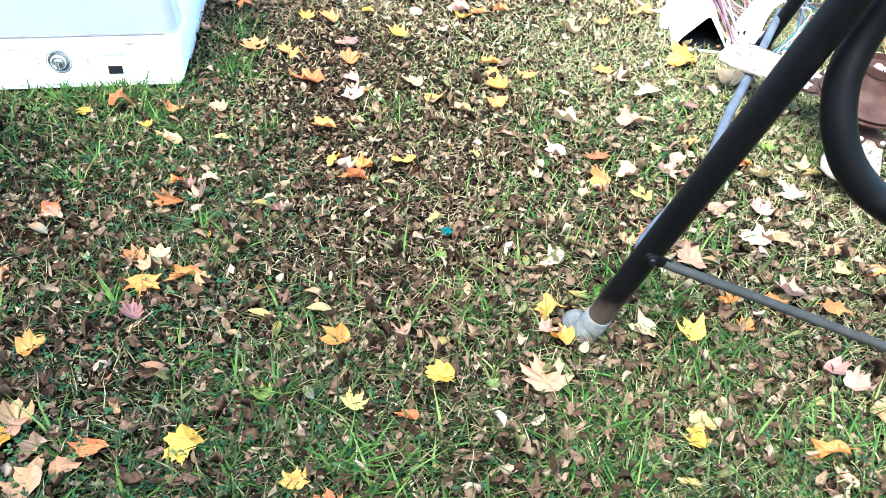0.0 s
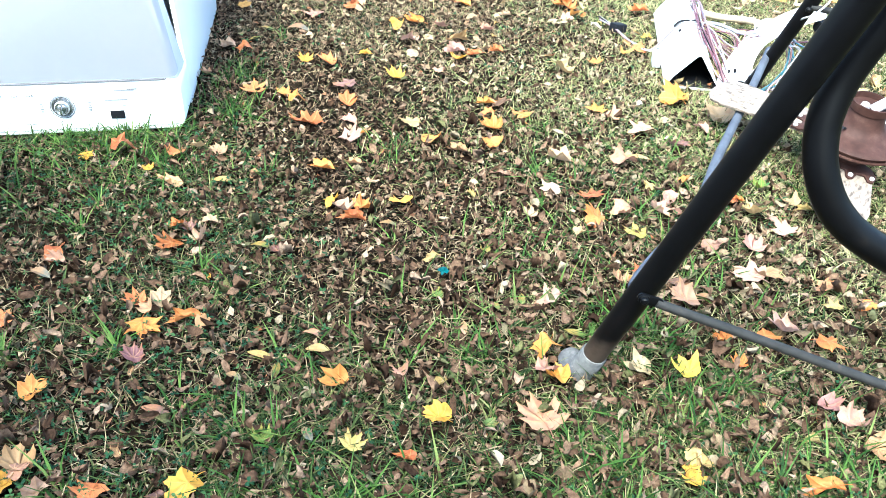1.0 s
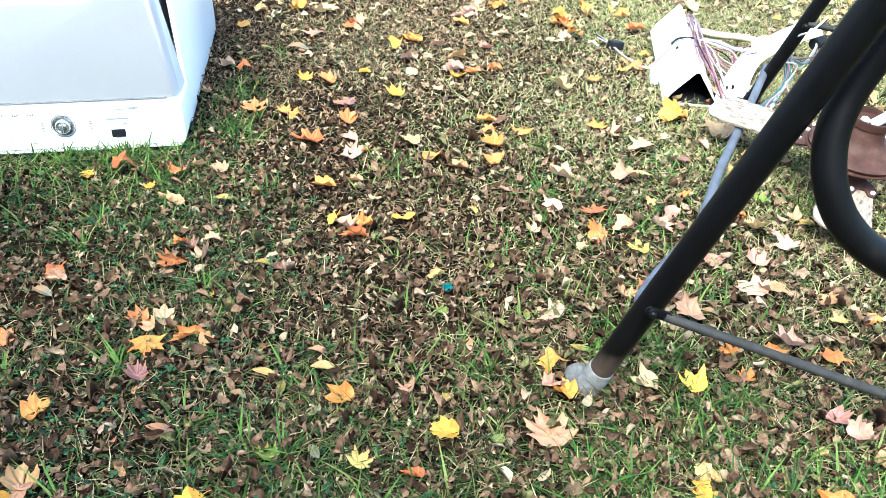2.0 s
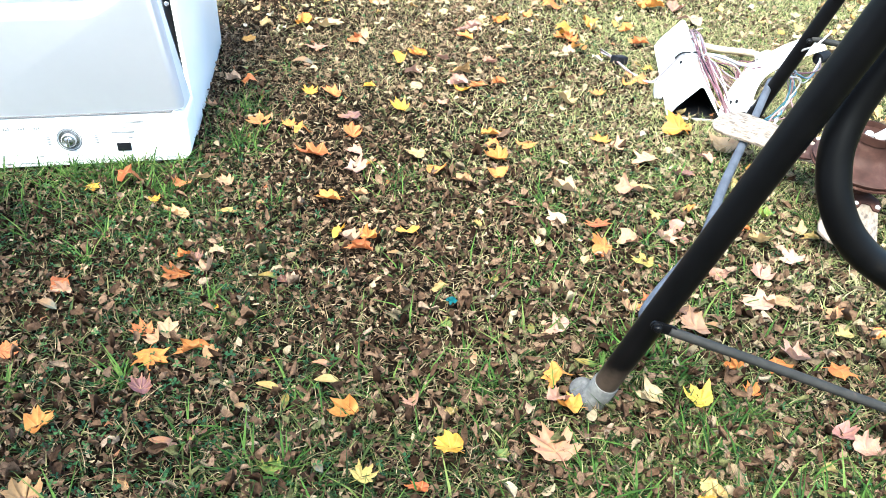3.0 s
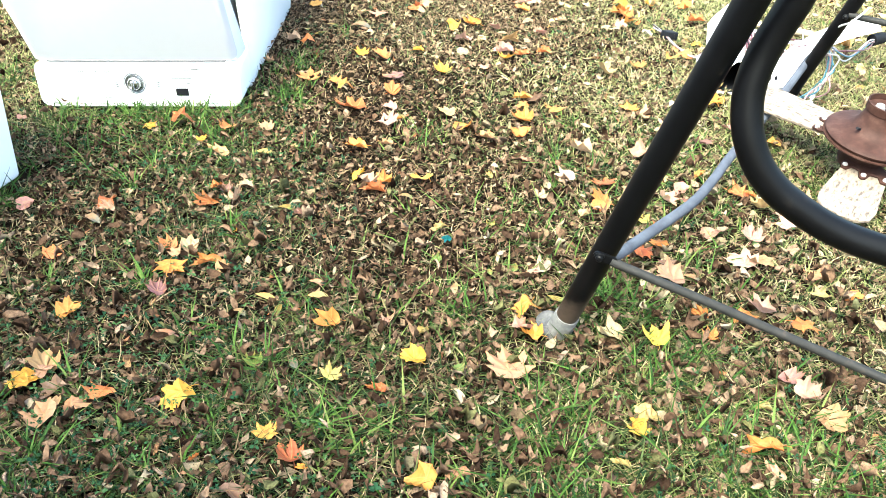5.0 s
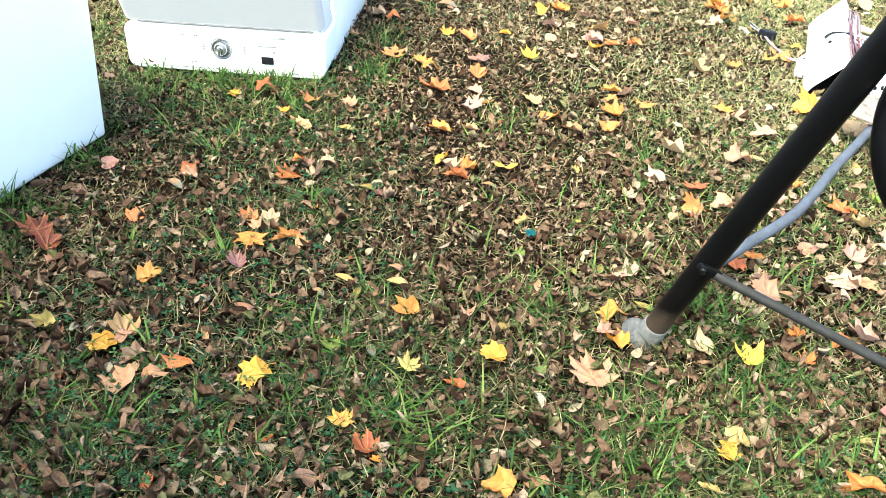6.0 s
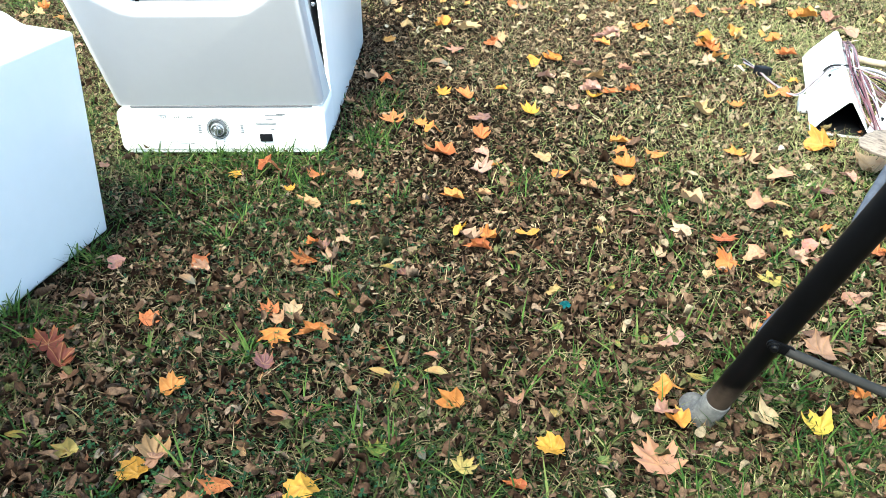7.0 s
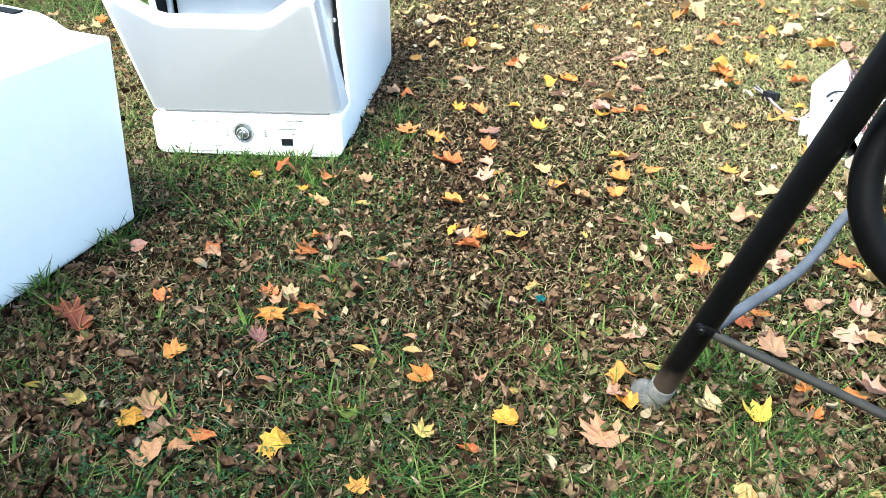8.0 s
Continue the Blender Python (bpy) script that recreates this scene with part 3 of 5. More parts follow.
        blade.matrix_basis = m


fan_parts(fan)


# ---- two stripped sheet-metal consoles with their wiring ----
def housing(name, m, length, sect, label):
    """A folded sheet-metal housing, open at its near end: the section (x, z) pushed along y."""
    root = thing(name, m, label, "metal housing")
    n = len(sect)
    t = 0.004
    bm = bmesh.new()
    inner = []
    cx, cz = sum(p[0] for p in sect) / n, sum(p[1] for p in sect) / n
    for x, z in sect:
        k = 1 - t / math.hypot(x - cx, z - cz)
        inner.append((cx + (x - cx) * k, cz + (z - cz) * k))
    rows = []
    for j in range(9):
        y = length * j / 8
        rows.append([bm.verts.new((x, y, z)) for x, z in sect])
    rin = [[bm.verts.new((x, y, z)) for x, z in inner] for y in (0.0, length * 0.97)]
    for a, b in zip(rows, rows[1:]):
        for k in range(n):
            bm.faces.new((a[k], a[(k + 1) % n], b[(k + 1) % n], b[k]))
    for k in range(n):
        bm.faces.new((rows[0][k], rows[0][(k + 1) % n], rin[0][(k + 1) % n], rin[0][k]))
    bm.faces.new(rows[-1])
    part("shell", bm, M_ENAMEL, root, "folded white enamelled sheet")
    b2 = bmesh.new()
    r2 = [[b2.verts.new((cx + (x - cx) * 0.985, y, cz + (z - cz) * 0.985)) for x, z in inner] for y in (0.002, length * 0.96)]
    for k in range(n):
        b2.faces.new((r2[0][k], r2[0][(k + 1) % n], r2[1][(k + 1) % n], r2[1][k]))
    b2.faces.new(r2[1])
    # black coating stands in for the shade inside the open housing
    part("inside", b2, M_DARK, root, "inside painted black for its shade")
    return root


box = housing("console_housing", pose(0.68, 2.81, 0.0, 3.0, 0, -4.6), 0.66, [(0.0, 0.012), (0.02, 0.045), (0.086, 0.118), (0.097, 0.118), (0.162, 0.02), (0.15, 0.008)], "white folded metal console housing on its side in grass")
part("edge_strip", block((0.0, -0.006, 0.006), (0.17, -0.001, 0.012), 0.001), M_WIREW, box, "bare white edge strip")
sc = part("rivet", turned([(0.006, 0), (0.006, 0.004), (0.003, 0.006)], 10), M_DARK, box)
sc.matrix_basis = pose(0.055, 0.27, 0.093, 0, -50, 0)
part("bracket", block((-0.03, 0.16, 0.0), (0.0, 0.22, 0.045), 0.006), M_TUB, box, "dull metal bracket")
def bent_sheet():
    """A curved white sheet propped on the wires: its two long edges, with rolled lips."""
    root = thing("curved_cover", pose(0, 0, 0), "curved white metal cover propped among loose wires", "metal cover")
    left = smooth_path([(0.835, 2.82, 0.012), (0.882, 2.92, 0.062), (0.952, 3.03, 0.100), (1.08, 3.16, 0.138), (1.21, 3.28, 0.150)], 6)
    right = smooth_path([(0.955, 2.84, 0.006), (0.985, 2.96, 0.050), (1.045, 3.06, 0.090), (1.16, 3.14, 0.125), (1.28, 3.22, 0.140)], 6)
    bm = bmesh.new()
    rows = []
    for a, b in zip(left, right):
        row = []
        for k in range(9):
            t = k / 8
            q = a.lerp(b, t)
            q.z += 0.06 * t * (1 - t) - 0.012 * (1 if k in (0, 8) else 0)
            row.append(bm.verts.new(q))
        rows.append(row)
    for a, b in zip(rows, rows[1:]):
        for k in range(8):
            bm.faces.new((a[k], a[k + 1], b[k + 1], b[k]))
    bmesh.ops.recalc_face_normals(bm, faces=bm.faces)
    bmesh.ops.solidify(bm, geom=bm.faces[:], thickness=0.003)
    part("sheet", bm, M_ENAMEL, root)
    for k in (2, 4):
        c = part("clip", block((-0.006, -0.004, 0), (0.006, 0.004, 0.012), 0.002), M_DARK, root, "dark spring clip")
        c.matrix_basis = pose(0.862 + 0.010 * k, 2.862, 0.038 + 0.002 * k, 0, 0, 20 * k)


bent_sheet()


def wire(name, pts, mat, r, label, group):
    return tagged(part(name, tube(smooth_path(pts, 6), r, 8), mat), label, "wire", group)


def wiring():
    rnd = random.Random(5)
    mats = ((M_REDW, "maroon"), (M_WIREW, "white"), (M_REDW, "maroon"), (M_GREYW, "grey"), (M_PINK, "pink"), (M_DARK, "black"), (M_PINK, "pink"), (M_REDW, "maroon"))

    def j(s):
        return rnd.uniform(-s, s)
    # bundle over the shoulder of the housing and down its flank
    for k in range(12):
        m, c = mats[k % len(mats)]
        o = j(0.02)
        wire("harness_wire", [(0.862 + j(.02), 3.44 + j(.04), 0.10 + j(.02)), (0.835 + o, 3.25 + j(.03), 0.145 + j(.015)), (0.825 + o, 3.08 + j(.02), 0.135 + j(.012)), (0.822 + o, 2.95 + j(.02), 0.12 + j(.02)), (0.845 + o, 2.83 + j(.02), 0.075 + j(.02)), (0.862 + j(.01), 2.74 + j(.02), 0.03)], m, 0.0021, c + " insulated wire of a loose harness on metal", "harness wires")
    # loose loops between the housing and the cover
    for k in range(12):
        m, c = mats[(k * 3 + 1) % len(mats)]
        wire("harness_wire", [(0.82 + j(.02), 3.06 + j(.04), 0.13 + j(.02)), (0.89 + j(.03), 3.02 + j(.05), 0.10 + j(.04)), (0.93 + j(.03), 2.98 + j(.05), 0.06 + j(.03)), (0.97 + j(.03), 3.05 + j(.04), 0.10 + j(.02)), (1.02 + j(.03), 3.06 + j(.05), 0.12 + j(.02))], m, 0.0019, c + " insulated wire looped between metal covers", "harness wires")
    # run across the housing to the loose plug
    for k, (m, c) in enumerate(((M_WIREW, "white"), (M_DARK, "black"), (M_GREYW, "grey"), (M_PINK, "pink"))):
        o = 0.006 * k
        wire("plug_wire", [(0.825, 3.06 + o, 0.135), (0.765, 3.10 + o, 0.122), (0.72, 3.09 + o, 0.075), (0.675, 3.08 + o, 0.03), (0.64, 3.14 + j(.02), 0.025), (0.60, 3.24 + j(.02), 0.026), (0.57, 3.34 + j(.02), 0.03), (0.53, 3.45 + j(.03), 0.025)], m, 0.0022, c + " wire leading to a loose plug in grass", "plug wires")
    # coloured tails by the far leg
    tails = ((M_BLUEW, "blue"), (M_BLUEW, "blue"), (M_PINK, "pink"), (M_WIREW, "white"), (M_PINK, "pink"), (M_BLUEW, "blue"), (M_GREYW, "grey"), (M_PINK, "pink"), (M_WIREW, "white"))
    for k, (m, c) in enumerate(tails):
        wire("tail_wire", [(0.985 + j(.015), 2.80 + j(.02), 0.165 + j(.01)), (1.01 + j(.015), 2.775 + j(.02), 0.185 + j(.015)), (1.03 + j(.02), 2.76 + j(.02), 0.14 + j(.02)), (1.025 + j(.025), 2.76 + j(.02), 0.085 + j(.02)), (1.0 + j(.02), 2.755 + j(.02), 0.045 + j(.015)), (0.97 + j(.03), 2.74 + j(.03), 0.022)], m, 0.0023, c + " cut wire hanging beside the far leg", "tail wires")
    for k, (m, c) in enumerate(((M_REDW, "maroon"), (M_WIREW, "white"), (M_BLUEW, "blue"), (M_PINK, "pink"))):
        wire("tail_wire", [(1.03, 2.80, 0.17 + 0.004 * k), (1.09 + j(.01), 2.83 + j(.02), 0.15 + j(.02)), (1.18, 3.0 + j(.03), 0.13 + j(.02)), (1.265 + j(.01), 3.21 + j(.02), 0.095)], m, 0.0023, c + " cut wire lying over the white cover", "tail wires")
    wire("string", [(0.985, 2.74, 0.215), (1.0, 2.69, 0.27), (1.02, 2.655, 0.295), (1.05, 2.66, 0.325), (1.06, 2.67, 0.335)], M_WIREW, 0.003, "white string tied round the black leg", "")
    wire("grey_cable", [(0.828, 3.06, 0.142), (0.88, 3.05, 0.138), (0.95, 3.03, 0.120), (1.02, 3.04, 0.128)], M_GREYW, 0.0055, "thick grey cable crossing the loose harness", "")
    wire("cable_wrap", [(0.742, 3.115, 0.106), (0.765, 3.118, 0.124), (0.80, 3.10, 0.132), (0.822, 3.085, 0.136)], M_DARK, 0.006, "black tape wrapped round wires", "")
    plug = part("loose_plug", block((-0.026, -0.02, 0.0), (0.026, 0.02, 0.03), 0.003), M_DARK)
    plug.matrix_basis = pose(0.585, 3.33, 0.014, 0, 8, 35)
    tagged(plug, "black plastic plug lying in dry grass", "plug")
    plug2 = part("loose_plug", tube([(-0.025, 0, 0.02), (0.03, 0, 0.022)], 0.02, 16), M_DARK)
    plug2.matrix_basis = pose(1.275, 3.23, 0.075, 0, 0, 40)
    tagged(plug2, "round black connector at the end of wires", "plug")
    tw = smooth_path([(0.90, 3.60, 0.03), (0.98, 3.50, 0.035), (1.06, 3.42, 0.05), (1.10, 3.37, 0.055)], 5)
    tagged(part("stick", tube(tw, 0.013, 10), M_TWIG), "pale weathered stick behind the wires", "stick")
    knob_b = part("bulb_base", tube([(0, 0, 0), (0.03, -0.02, 0.012), (0.05, -0.035, 0.016)], 0.02, 14, radii=[0.012, 0.022, 0.016]), M_WIREW)
    knob_b.matrix_basis = pose(1.09, 3.36, 0.05)
    tagged(knob_b, "white plastic fitting on a stick", "fitting")


wiring()

# ---- log behind the second machine ----
lg = part("log", tube([(-4.6, 4.05, 0.05), (-4.0, 4.02, 0.055), (-3.3, 4.0, 0.055), (-3.0, 4.02, 0.05)], 0.07, 14, radii=[0.07, 0.075, 0.07, 0.055]), M_LOG)
tagged(lg, "brown weathered log lying in tall grass", "log")


# ---- large fallen leaves ----
SHARP = ((0, 1.0), (5, 0.84), (11, 0.76), (16, 0.80), (24, 0.56), (32, 0.66), (38, 0.80), (44, 0.98), (50, 0.80), (57, 0.76), (68, 0.50), (79, 0.60), (92, 0.80), (101, 0.58), (120, 0.46), (146, 0.36))
BROAD = ((0, 0.95), (7, 0.80), (14, 0.70), (22, 0.58), (30, 0.58), (38, 0.72), (46, 0.92), (52, 1.0), (58, 0.88), (66, 0.72), (76, 0.60), (90, 0.58), (104, 0.52), (122, 0.44), (146, 0.34))


def finish_leaf(verts, flat, faces, name):
    """A leaf mesh on its lowest point, with its flat shape kept as an attribute for the veins."""
    v = np.array(verts)
    v -= (v[:, 0].mean(), v[:, 1].mean(), v[:, 2].min())
    me = bpy.data.meshes.new(name)
    me.from_pydata(v.tolist(), [], faces)
    me.attributes.new("flat", 'FLOAT_VECTOR', 'POINT').data.foreach_set("vector", np.array(flat, dtype=np.float32).ravel())
    me.materials.append(M_LEAF)
    me.polygons.foreach_set("use_smooth", [True] * len(me.polygons))
    return me


def maple_mesh(shape, seed):
    """A fallen maple leaf, lying open, crumpled, cupped, rolled up or folded."""
    r = random.Random(seed)
    half = BROAD if shape == "bat" else SHARP
    blunt = {"star": -0.04, "bat": 0.0, "crum": 0.36, "cup": 0.26, "curl": 0.2, "fold": 0.2}[shape] + r.uniform(-0.08, 0.12)
    rim = [(a, q) for a, q in half] + [(-a, q) for a, q in half[:0:-1]]
    skew = r.uniform(-0.1, 0.1)
    rim = [(radians(a + r.uniform(-3, 3)), (q + (0.70 - q) * blunt) * r.uniform(0.90, 1.08) * (1 + skew * math.sin(radians(a)))) for a, q in rim]
    ph, tw, roll = r.uniform(0, 6.28), r.uniform(0.06, 0.16), {"star": 0.35, "bat": 0.5, "crum": 0.8, "cup": 0.3, "curl": 2.5, "fold": 0.4}[shape] * r.uniform(0.75, 1.2)
    fa = 0.0 if shape in ("curl", "fold") else r.uniform(-0.6, 0.6)
    fx, fy = math.cos(fa), math.sin(fa)
    waves = [(r.uniform(2.5, 5.0), r.uniform(0, 6.28), r.uniform(0, 6.28)) for _ in range(3)]
    rough = {"star": 0.035, "bat": 0.05, "crum": 0.14, "cup": 0.06, "curl": 0.06, "fold": 0.04}[shape]
    dish = {"cup": r.choice((0.55, 0.6, -0.5))}.get(shape, r.uniform(-0.12, 0.2))
    open_a, shut_a = r.uniform(0.1, 0.4), r.uniform(0.9, 1.4)

    def put(x, y):
        q, th = math.hypot(x, y), math.atan2(x, y)
        z = tw * q * math.sin(2 * th + ph) + 0.05 * q * math.cos(8 * th) + dish * q * q + 0.35 * max(q - 0.6, 0) * math.sin(4 * th + ph)
        z += sum(rough * math.sin(f * (x * math.cos(d) + y * math.sin(d)) + p) for f, d, p in waves)
        if shape == "fold":
            a = shut_a if x > 0 else open_a
            x, z = x * math.cos(a) - z * math.sin(a) * (1 if x > 0 else -1), abs(x) * math.sin(a) + z * math.cos(a)
        u, v = x * fx + y * fy, -x * fy + y * fx
        k = roll * (1 + 0.25 * v)
        u, z = math.sin(u * k) / k - z * math.sin(u * k), (1 - math.cos(u * k)) / k + z * math.cos(u * k)
        return u * fx - v * fy, u * fy + v * fx, z
    verts, flat, faces = [put(0, 0)], [(0, 0, 0)], []
    n = len(rim)
    for f in (0.25, 0.5, 0.75, 1.0):
        for a, q in rim:
            g = q * f if f == 1.0 else f * (0.55 * q + 0.2)
            p = (g * math.sin(a), g * math.cos(a))
            verts.append(put(*p))
            flat.append((*p, 0))
    for k in range(n):
        faces.append((0, 1 + k, 1 + (k + 1) % n))
        for i in range(3):
            a = 1 + i * n
            faces.append((a + k, a + n + k, a + n + (k + 1) % n, a + (k + 1) % n))
    # stalk
    e, d, o = Vector(put(0, 0)), r.uniform(-0.3, 0.3), len(verts)
    for i in range(5):
        t = i / 4
        c = e + Vector((d * t * t, -0.62 * t, 0.10 * math.sin(3 * t)))
        for x, z in ((0.016, 0), (-0.008, 0.014), (-0.008, -0.014)):
            verts.append((c.x + x, c.y, c.z + z))
            flat.append((0, -0.1, 0))
    for i in range(4):
        for k in range(3):
            a, b = o + 3 * i, 3
            faces.append((a + k, a + (k + 1) % 3, a + b + (k + 1) % 3, a + b + k))
    return finish_leaf(verts, flat, faces, "maple_leaf")


def oval_mesh(seed):
    """A plain pointed oval leaf, keeled along its midrib."""
    r = random.Random(seed)
    bend, keel, wide, sway = r.uniform(-0.5, 0.4), r.uniform(0.1, 0.55), r.uniform(0.30, 0.42), r.uniform(-0.12, 0.12)
    verts, flat, faces = [], [], []
    for i in range(10):
        t = i / 9
        w = wide * math.sin(math.pi * t ** 0.85) ** 0.8 + 0.008
        for k in (-1, -0.5, 0, 0.5, 1):
            x, y = k * w, (t - 0.5) * 1.9
            verts.append((x + sway * math.sin(3 * t), y, keel * abs(k) * w + bend * (t - 0.5) ** 2 * 2 + 0.02 * math.sin(9 * t + 3 * k)))
            flat.append((x, y + 1.0, 0))
    for i in range(9):
        for k in range(4):
            a = 5 * i + k
            faces.append((a, a + 1, a + 6, a + 5))
    return finish_leaf(verts, flat, faces, "oval_leaf")


SHAPES = {q: [maple_mesh(q, 17 * i + 3) for i in range(n)] for q, n in (("star", 8), ("bat", 4), ("crum", 14), ("cup", 8), ("curl", 8), ("fold", 6))}
SHAPES["oval"] = [oval_mesh(i) for i in range(8)]
TONES = {"Y": (0.90, 0.45, 0.05), "G": (0.88, 0.36, 0.07), "O": (0.78, 0.26, 0.07), "R": (0.52, 0.15, 0.05), "T": (0.62, 0.34, 0.20), "C": (0.70, 0.45, 0.265), "B": (0.28, 0.145, 0.105),
         "D": (0.22, 0.050, 0.026), "P": (0.74, 0.36, 0.21), "I": (0.92, 0.72, 0.34), "V": (0.74, 0.54, 0.06), "E": (0.62, 0.47, 0.15), "L": (0.17, 0.26, 0.05), "N": (0.19, 0.20, 0.12)}
SPOTS = []


def lay(tone, shape, label, places):
    """Lay fallen leaves at (x, y, width[, direction of the tip]) on the litter."""
    for x, y, w, *turn in places:
        lr = random.Random(round(x * 1000) * 7919 + round(y * 1000))
        w *= 0.92
        ob = new("oval_leaf" if shape == "oval" else "maple_leaf", lr.choice(SHAPES[shape]))
        k = w / {"star": 1.45, "bat": 1.5, "crum": 1.3, "cup": 1.15, "curl": 1.35, "fold": 1.15, "oval": 1.8}[shape]
        yaw = turn[0] if turn else lr.uniform(0, 360)
        slim = 0.72 if shape == "curl" else 1.0
        ob.matrix_world = pose(x, y, 0.014, lr.uniform(-9, 12), lr.uniform(-10, 10), yaw) @ Matrix.Diagonal((k * slim, k, k * slim, 1))
        v = lr.uniform(0.38, 0.52)
        c = TONES[tone]
        ob.color = (c[0] * v, c[1] * v * lr.uniform(0.88, 1.1), c[2] * v * lr.uniform(0.8, 1.35), 1)
        SPOTS.append((x, y, w))
        tagged(ob, label, "leaf", "fallen leaves")


lay('B', 'crum', "withered brown maple leaf crumpled on the litter", [(-0.309, 1.281, 0.031), (0.646, 2.351, 0.057), (0.578, 1.997, 0.038), (-0.895, 1.492, 0.049), (-0.097, 0.939, 0.042)])
lay('B', 'cup', "withered brown maple leaf curled into a shallow cup", [(-0.498, 1.808, 0.033), (-0.285, 1.74, 0.033), (-0.45, 1.386, 0.038)])
lay('B', 'curl', "withered brown maple leaf rolled up lengthwise", [(-0.297, 1.091, 0.037, 140)])
lay('B', 'oval', "withered brown oval leaf lying on brown litter", [(-0.363, 1.26, 0.05, 88)])
lay('B', 'star', "withered brown maple leaf lying open with spread lobes", [(0.539, 1.708, 0.055)])
lay('C', 'bat', "faded cream maple leaf with three broad lobes", [(0.567, 2.452, 0.095, 60), (0.299, 2.073, 0.076, 100), (0.282, 1.635, 0.071, 75), (0.865, 2.074, 0.062)])
lay('C', 'crum', "faded cream maple leaf crumpled on the litter", [(-0.613, 2.2, 0.043), (-0.462, 1.837, 0.039, 70), (-0.134, 2.067, 0.041), (0.324, 2.241, 0.085, 80), (0.244, 1.944, 0.041), (-0.456, 1.54, 0.046), (-0.769, 2.969, 0.065), (-0.41, 3.6, 0.051), (-0.164, 3.122, 0.066), (-0.832, 3.662, 0.059), (0.356, 2.888, 0.089), (0.407, 3.452, 0.058), (0.485, 2.534, 0.054), (0.498, 2.267, 0.039), (0.729, 2.466, 0.053), (0.355, 1.884, 0.035), (0.76, 2.008, 0.063), (0.709, 1.572, 0.066, 80), (-0.075, 0.886, 0.036), (-0.572, 3.666, 0.104), (-0.414, 3.552, 0.053), (-0.402, 4.084, 0.072), (0.232, 4.665, 0.149), (0.715, 4.413, 0.109)])
lay('C', 'crum', "faded cream maple leaf crumpled on the litter", [(0.888, 4.851, 0.121), (0.961, 3.954, 0.116)])
lay('C', 'cup', "faded cream maple leaf curled into a shallow cup", [(-0.231, 2.299, 0.062), (-0.18, 1.927, 0.058), (0.794, 2.55, 0.092), (-0.45, 1.055, 0.026), (-0.924, 4.152, 0.057)])
lay('C', 'curl', "faded cream maple leaf rolled up lengthwise", [(0.027, 3.742, 0.089, 85), (0.004, 3.023, 0.089, 85), (0.678, 1.151, 0.05, 45), (-0.017, 3.7, 0.059, 85), (0.045, 3.73, 0.054, 60), (0.173, 3.473, 0.061, 85)])
lay('C', 'fold', "faded cream maple leaf folded along its midrib", [(-0.46, 1.774, 0.059, 5), (0.167, 2.585, 0.058), (0.543, 2, 0.058), (-0.466, 1.077, 0.05, 145)])
lay('C', 'star', "faded cream maple leaf lying open with spread lobes", [(-0.079, 2.418, 0.078, 80), (0.817, 1.939, 0.064, -10), (0.694, 1.75, 0.084, 40)])
lay('D', 'crum', "dark red maple leaf crumpled on the litter", [(-0.814, 1.299, 0.055)])
lay('D', 'star', "dark red maple leaf lying open with spread lobes", [(-0.883, 1.345, 0.078, 60)])
lay('B', 'star', "withered brown maple leaf lying open in the grass", [(-0.304, 2.668, 0.087, 80)])
lay('I', 'bat', "pale ivory maple leaf beside the rubber foot", [(0.431, 1.439, 0.072, 80)])
lay('V', 'bat', "yellow-green maple leaf beside the rubber foot", [(0.513, 1.446, 0.066, 20)])
lay('G', 'crum', "golden orange maple leaf crumpled against the rubber foot", [(0.290, 1.400, 0.050, 60)])
lay('L', 'oval', "fresh green oval leaf beside the black steel leg", [(0.323, 1.527, 0.045, 85)])
lay('E', 'crum', "pale lime-yellow maple leaf crumpled on the litter", [(0.537, 2.117, 0.036), (0.486, 1.239, 0.032), (0.067, 0.941, 0.041), (-1.182, 4.245, 0.105), (1.087, 5.116, 0.128)])
lay('E', 'cup', "pale lime-yellow maple leaf curled into a shallow cup", [(0.499, 1.231, 0.034)])
lay('E', 'curl', "pale lime-yellow maple leaf rolled up lengthwise", [(0.152, 1.784, 0.036, 20), (0.041, 1.749, 0.048, 130), (0.109, 2.03, 0.037, 20), (0.086, 1.369, 0.049, 160), (0.886, 2.039, 0.049, 80), (0.679, 1.294, 0.038, 100), (0.456, 1.118, 0.036, 70)])
lay('E', 'fold', "pale lime-yellow maple leaf folded along its midrib", [(-0.658, 1.098, 0.044, 150)])
lay('E', 'oval', "pale lime-yellow oval leaf lying on brown litter", [(-0.496, 2.034, 0.057, 88), (-0.233, 1.409, 0.048, 85), (-0.135, 1.435, 0.047, 92), (0.525, 2.263, 0.074, 85)])
lay('E', 'star', "pale lime-yellow maple leaf lying open with spread lobes", [(-0.036, 1.217, 0.049, -25), (0.48, 1.892, 0.065, 60), (0.834, 1.659, 0.047)])
lay('G', 'crum', "golden orange maple leaf crumpled on the litter", [(-0.575, 1.282, 0.053), (0.274, 1.466, 0.054, 150), (-0.43, 2.526, 0.054), (-0.684, 3.732, 0.07), (0.004, 3.584, 0.06), (0.591, 3.079, 0.057), (0.687, 2.678, 0.092, 40), (0.17, 1.016, 0.049, 80), (-0.685, 3.712, 0.073), (0.514, 3.827, 0.078), (0.611, 4.31, 0.082), (0.787, 4.213, 0.074), (0.847, 4.191, 0.104), (0.437, 3.503, 0.061)])
lay('G', 'cup', "golden orange maple leaf curled into a shallow cup", [(-0.014, 2.313, 0.055), (0.155, 2.306, 0.055)])
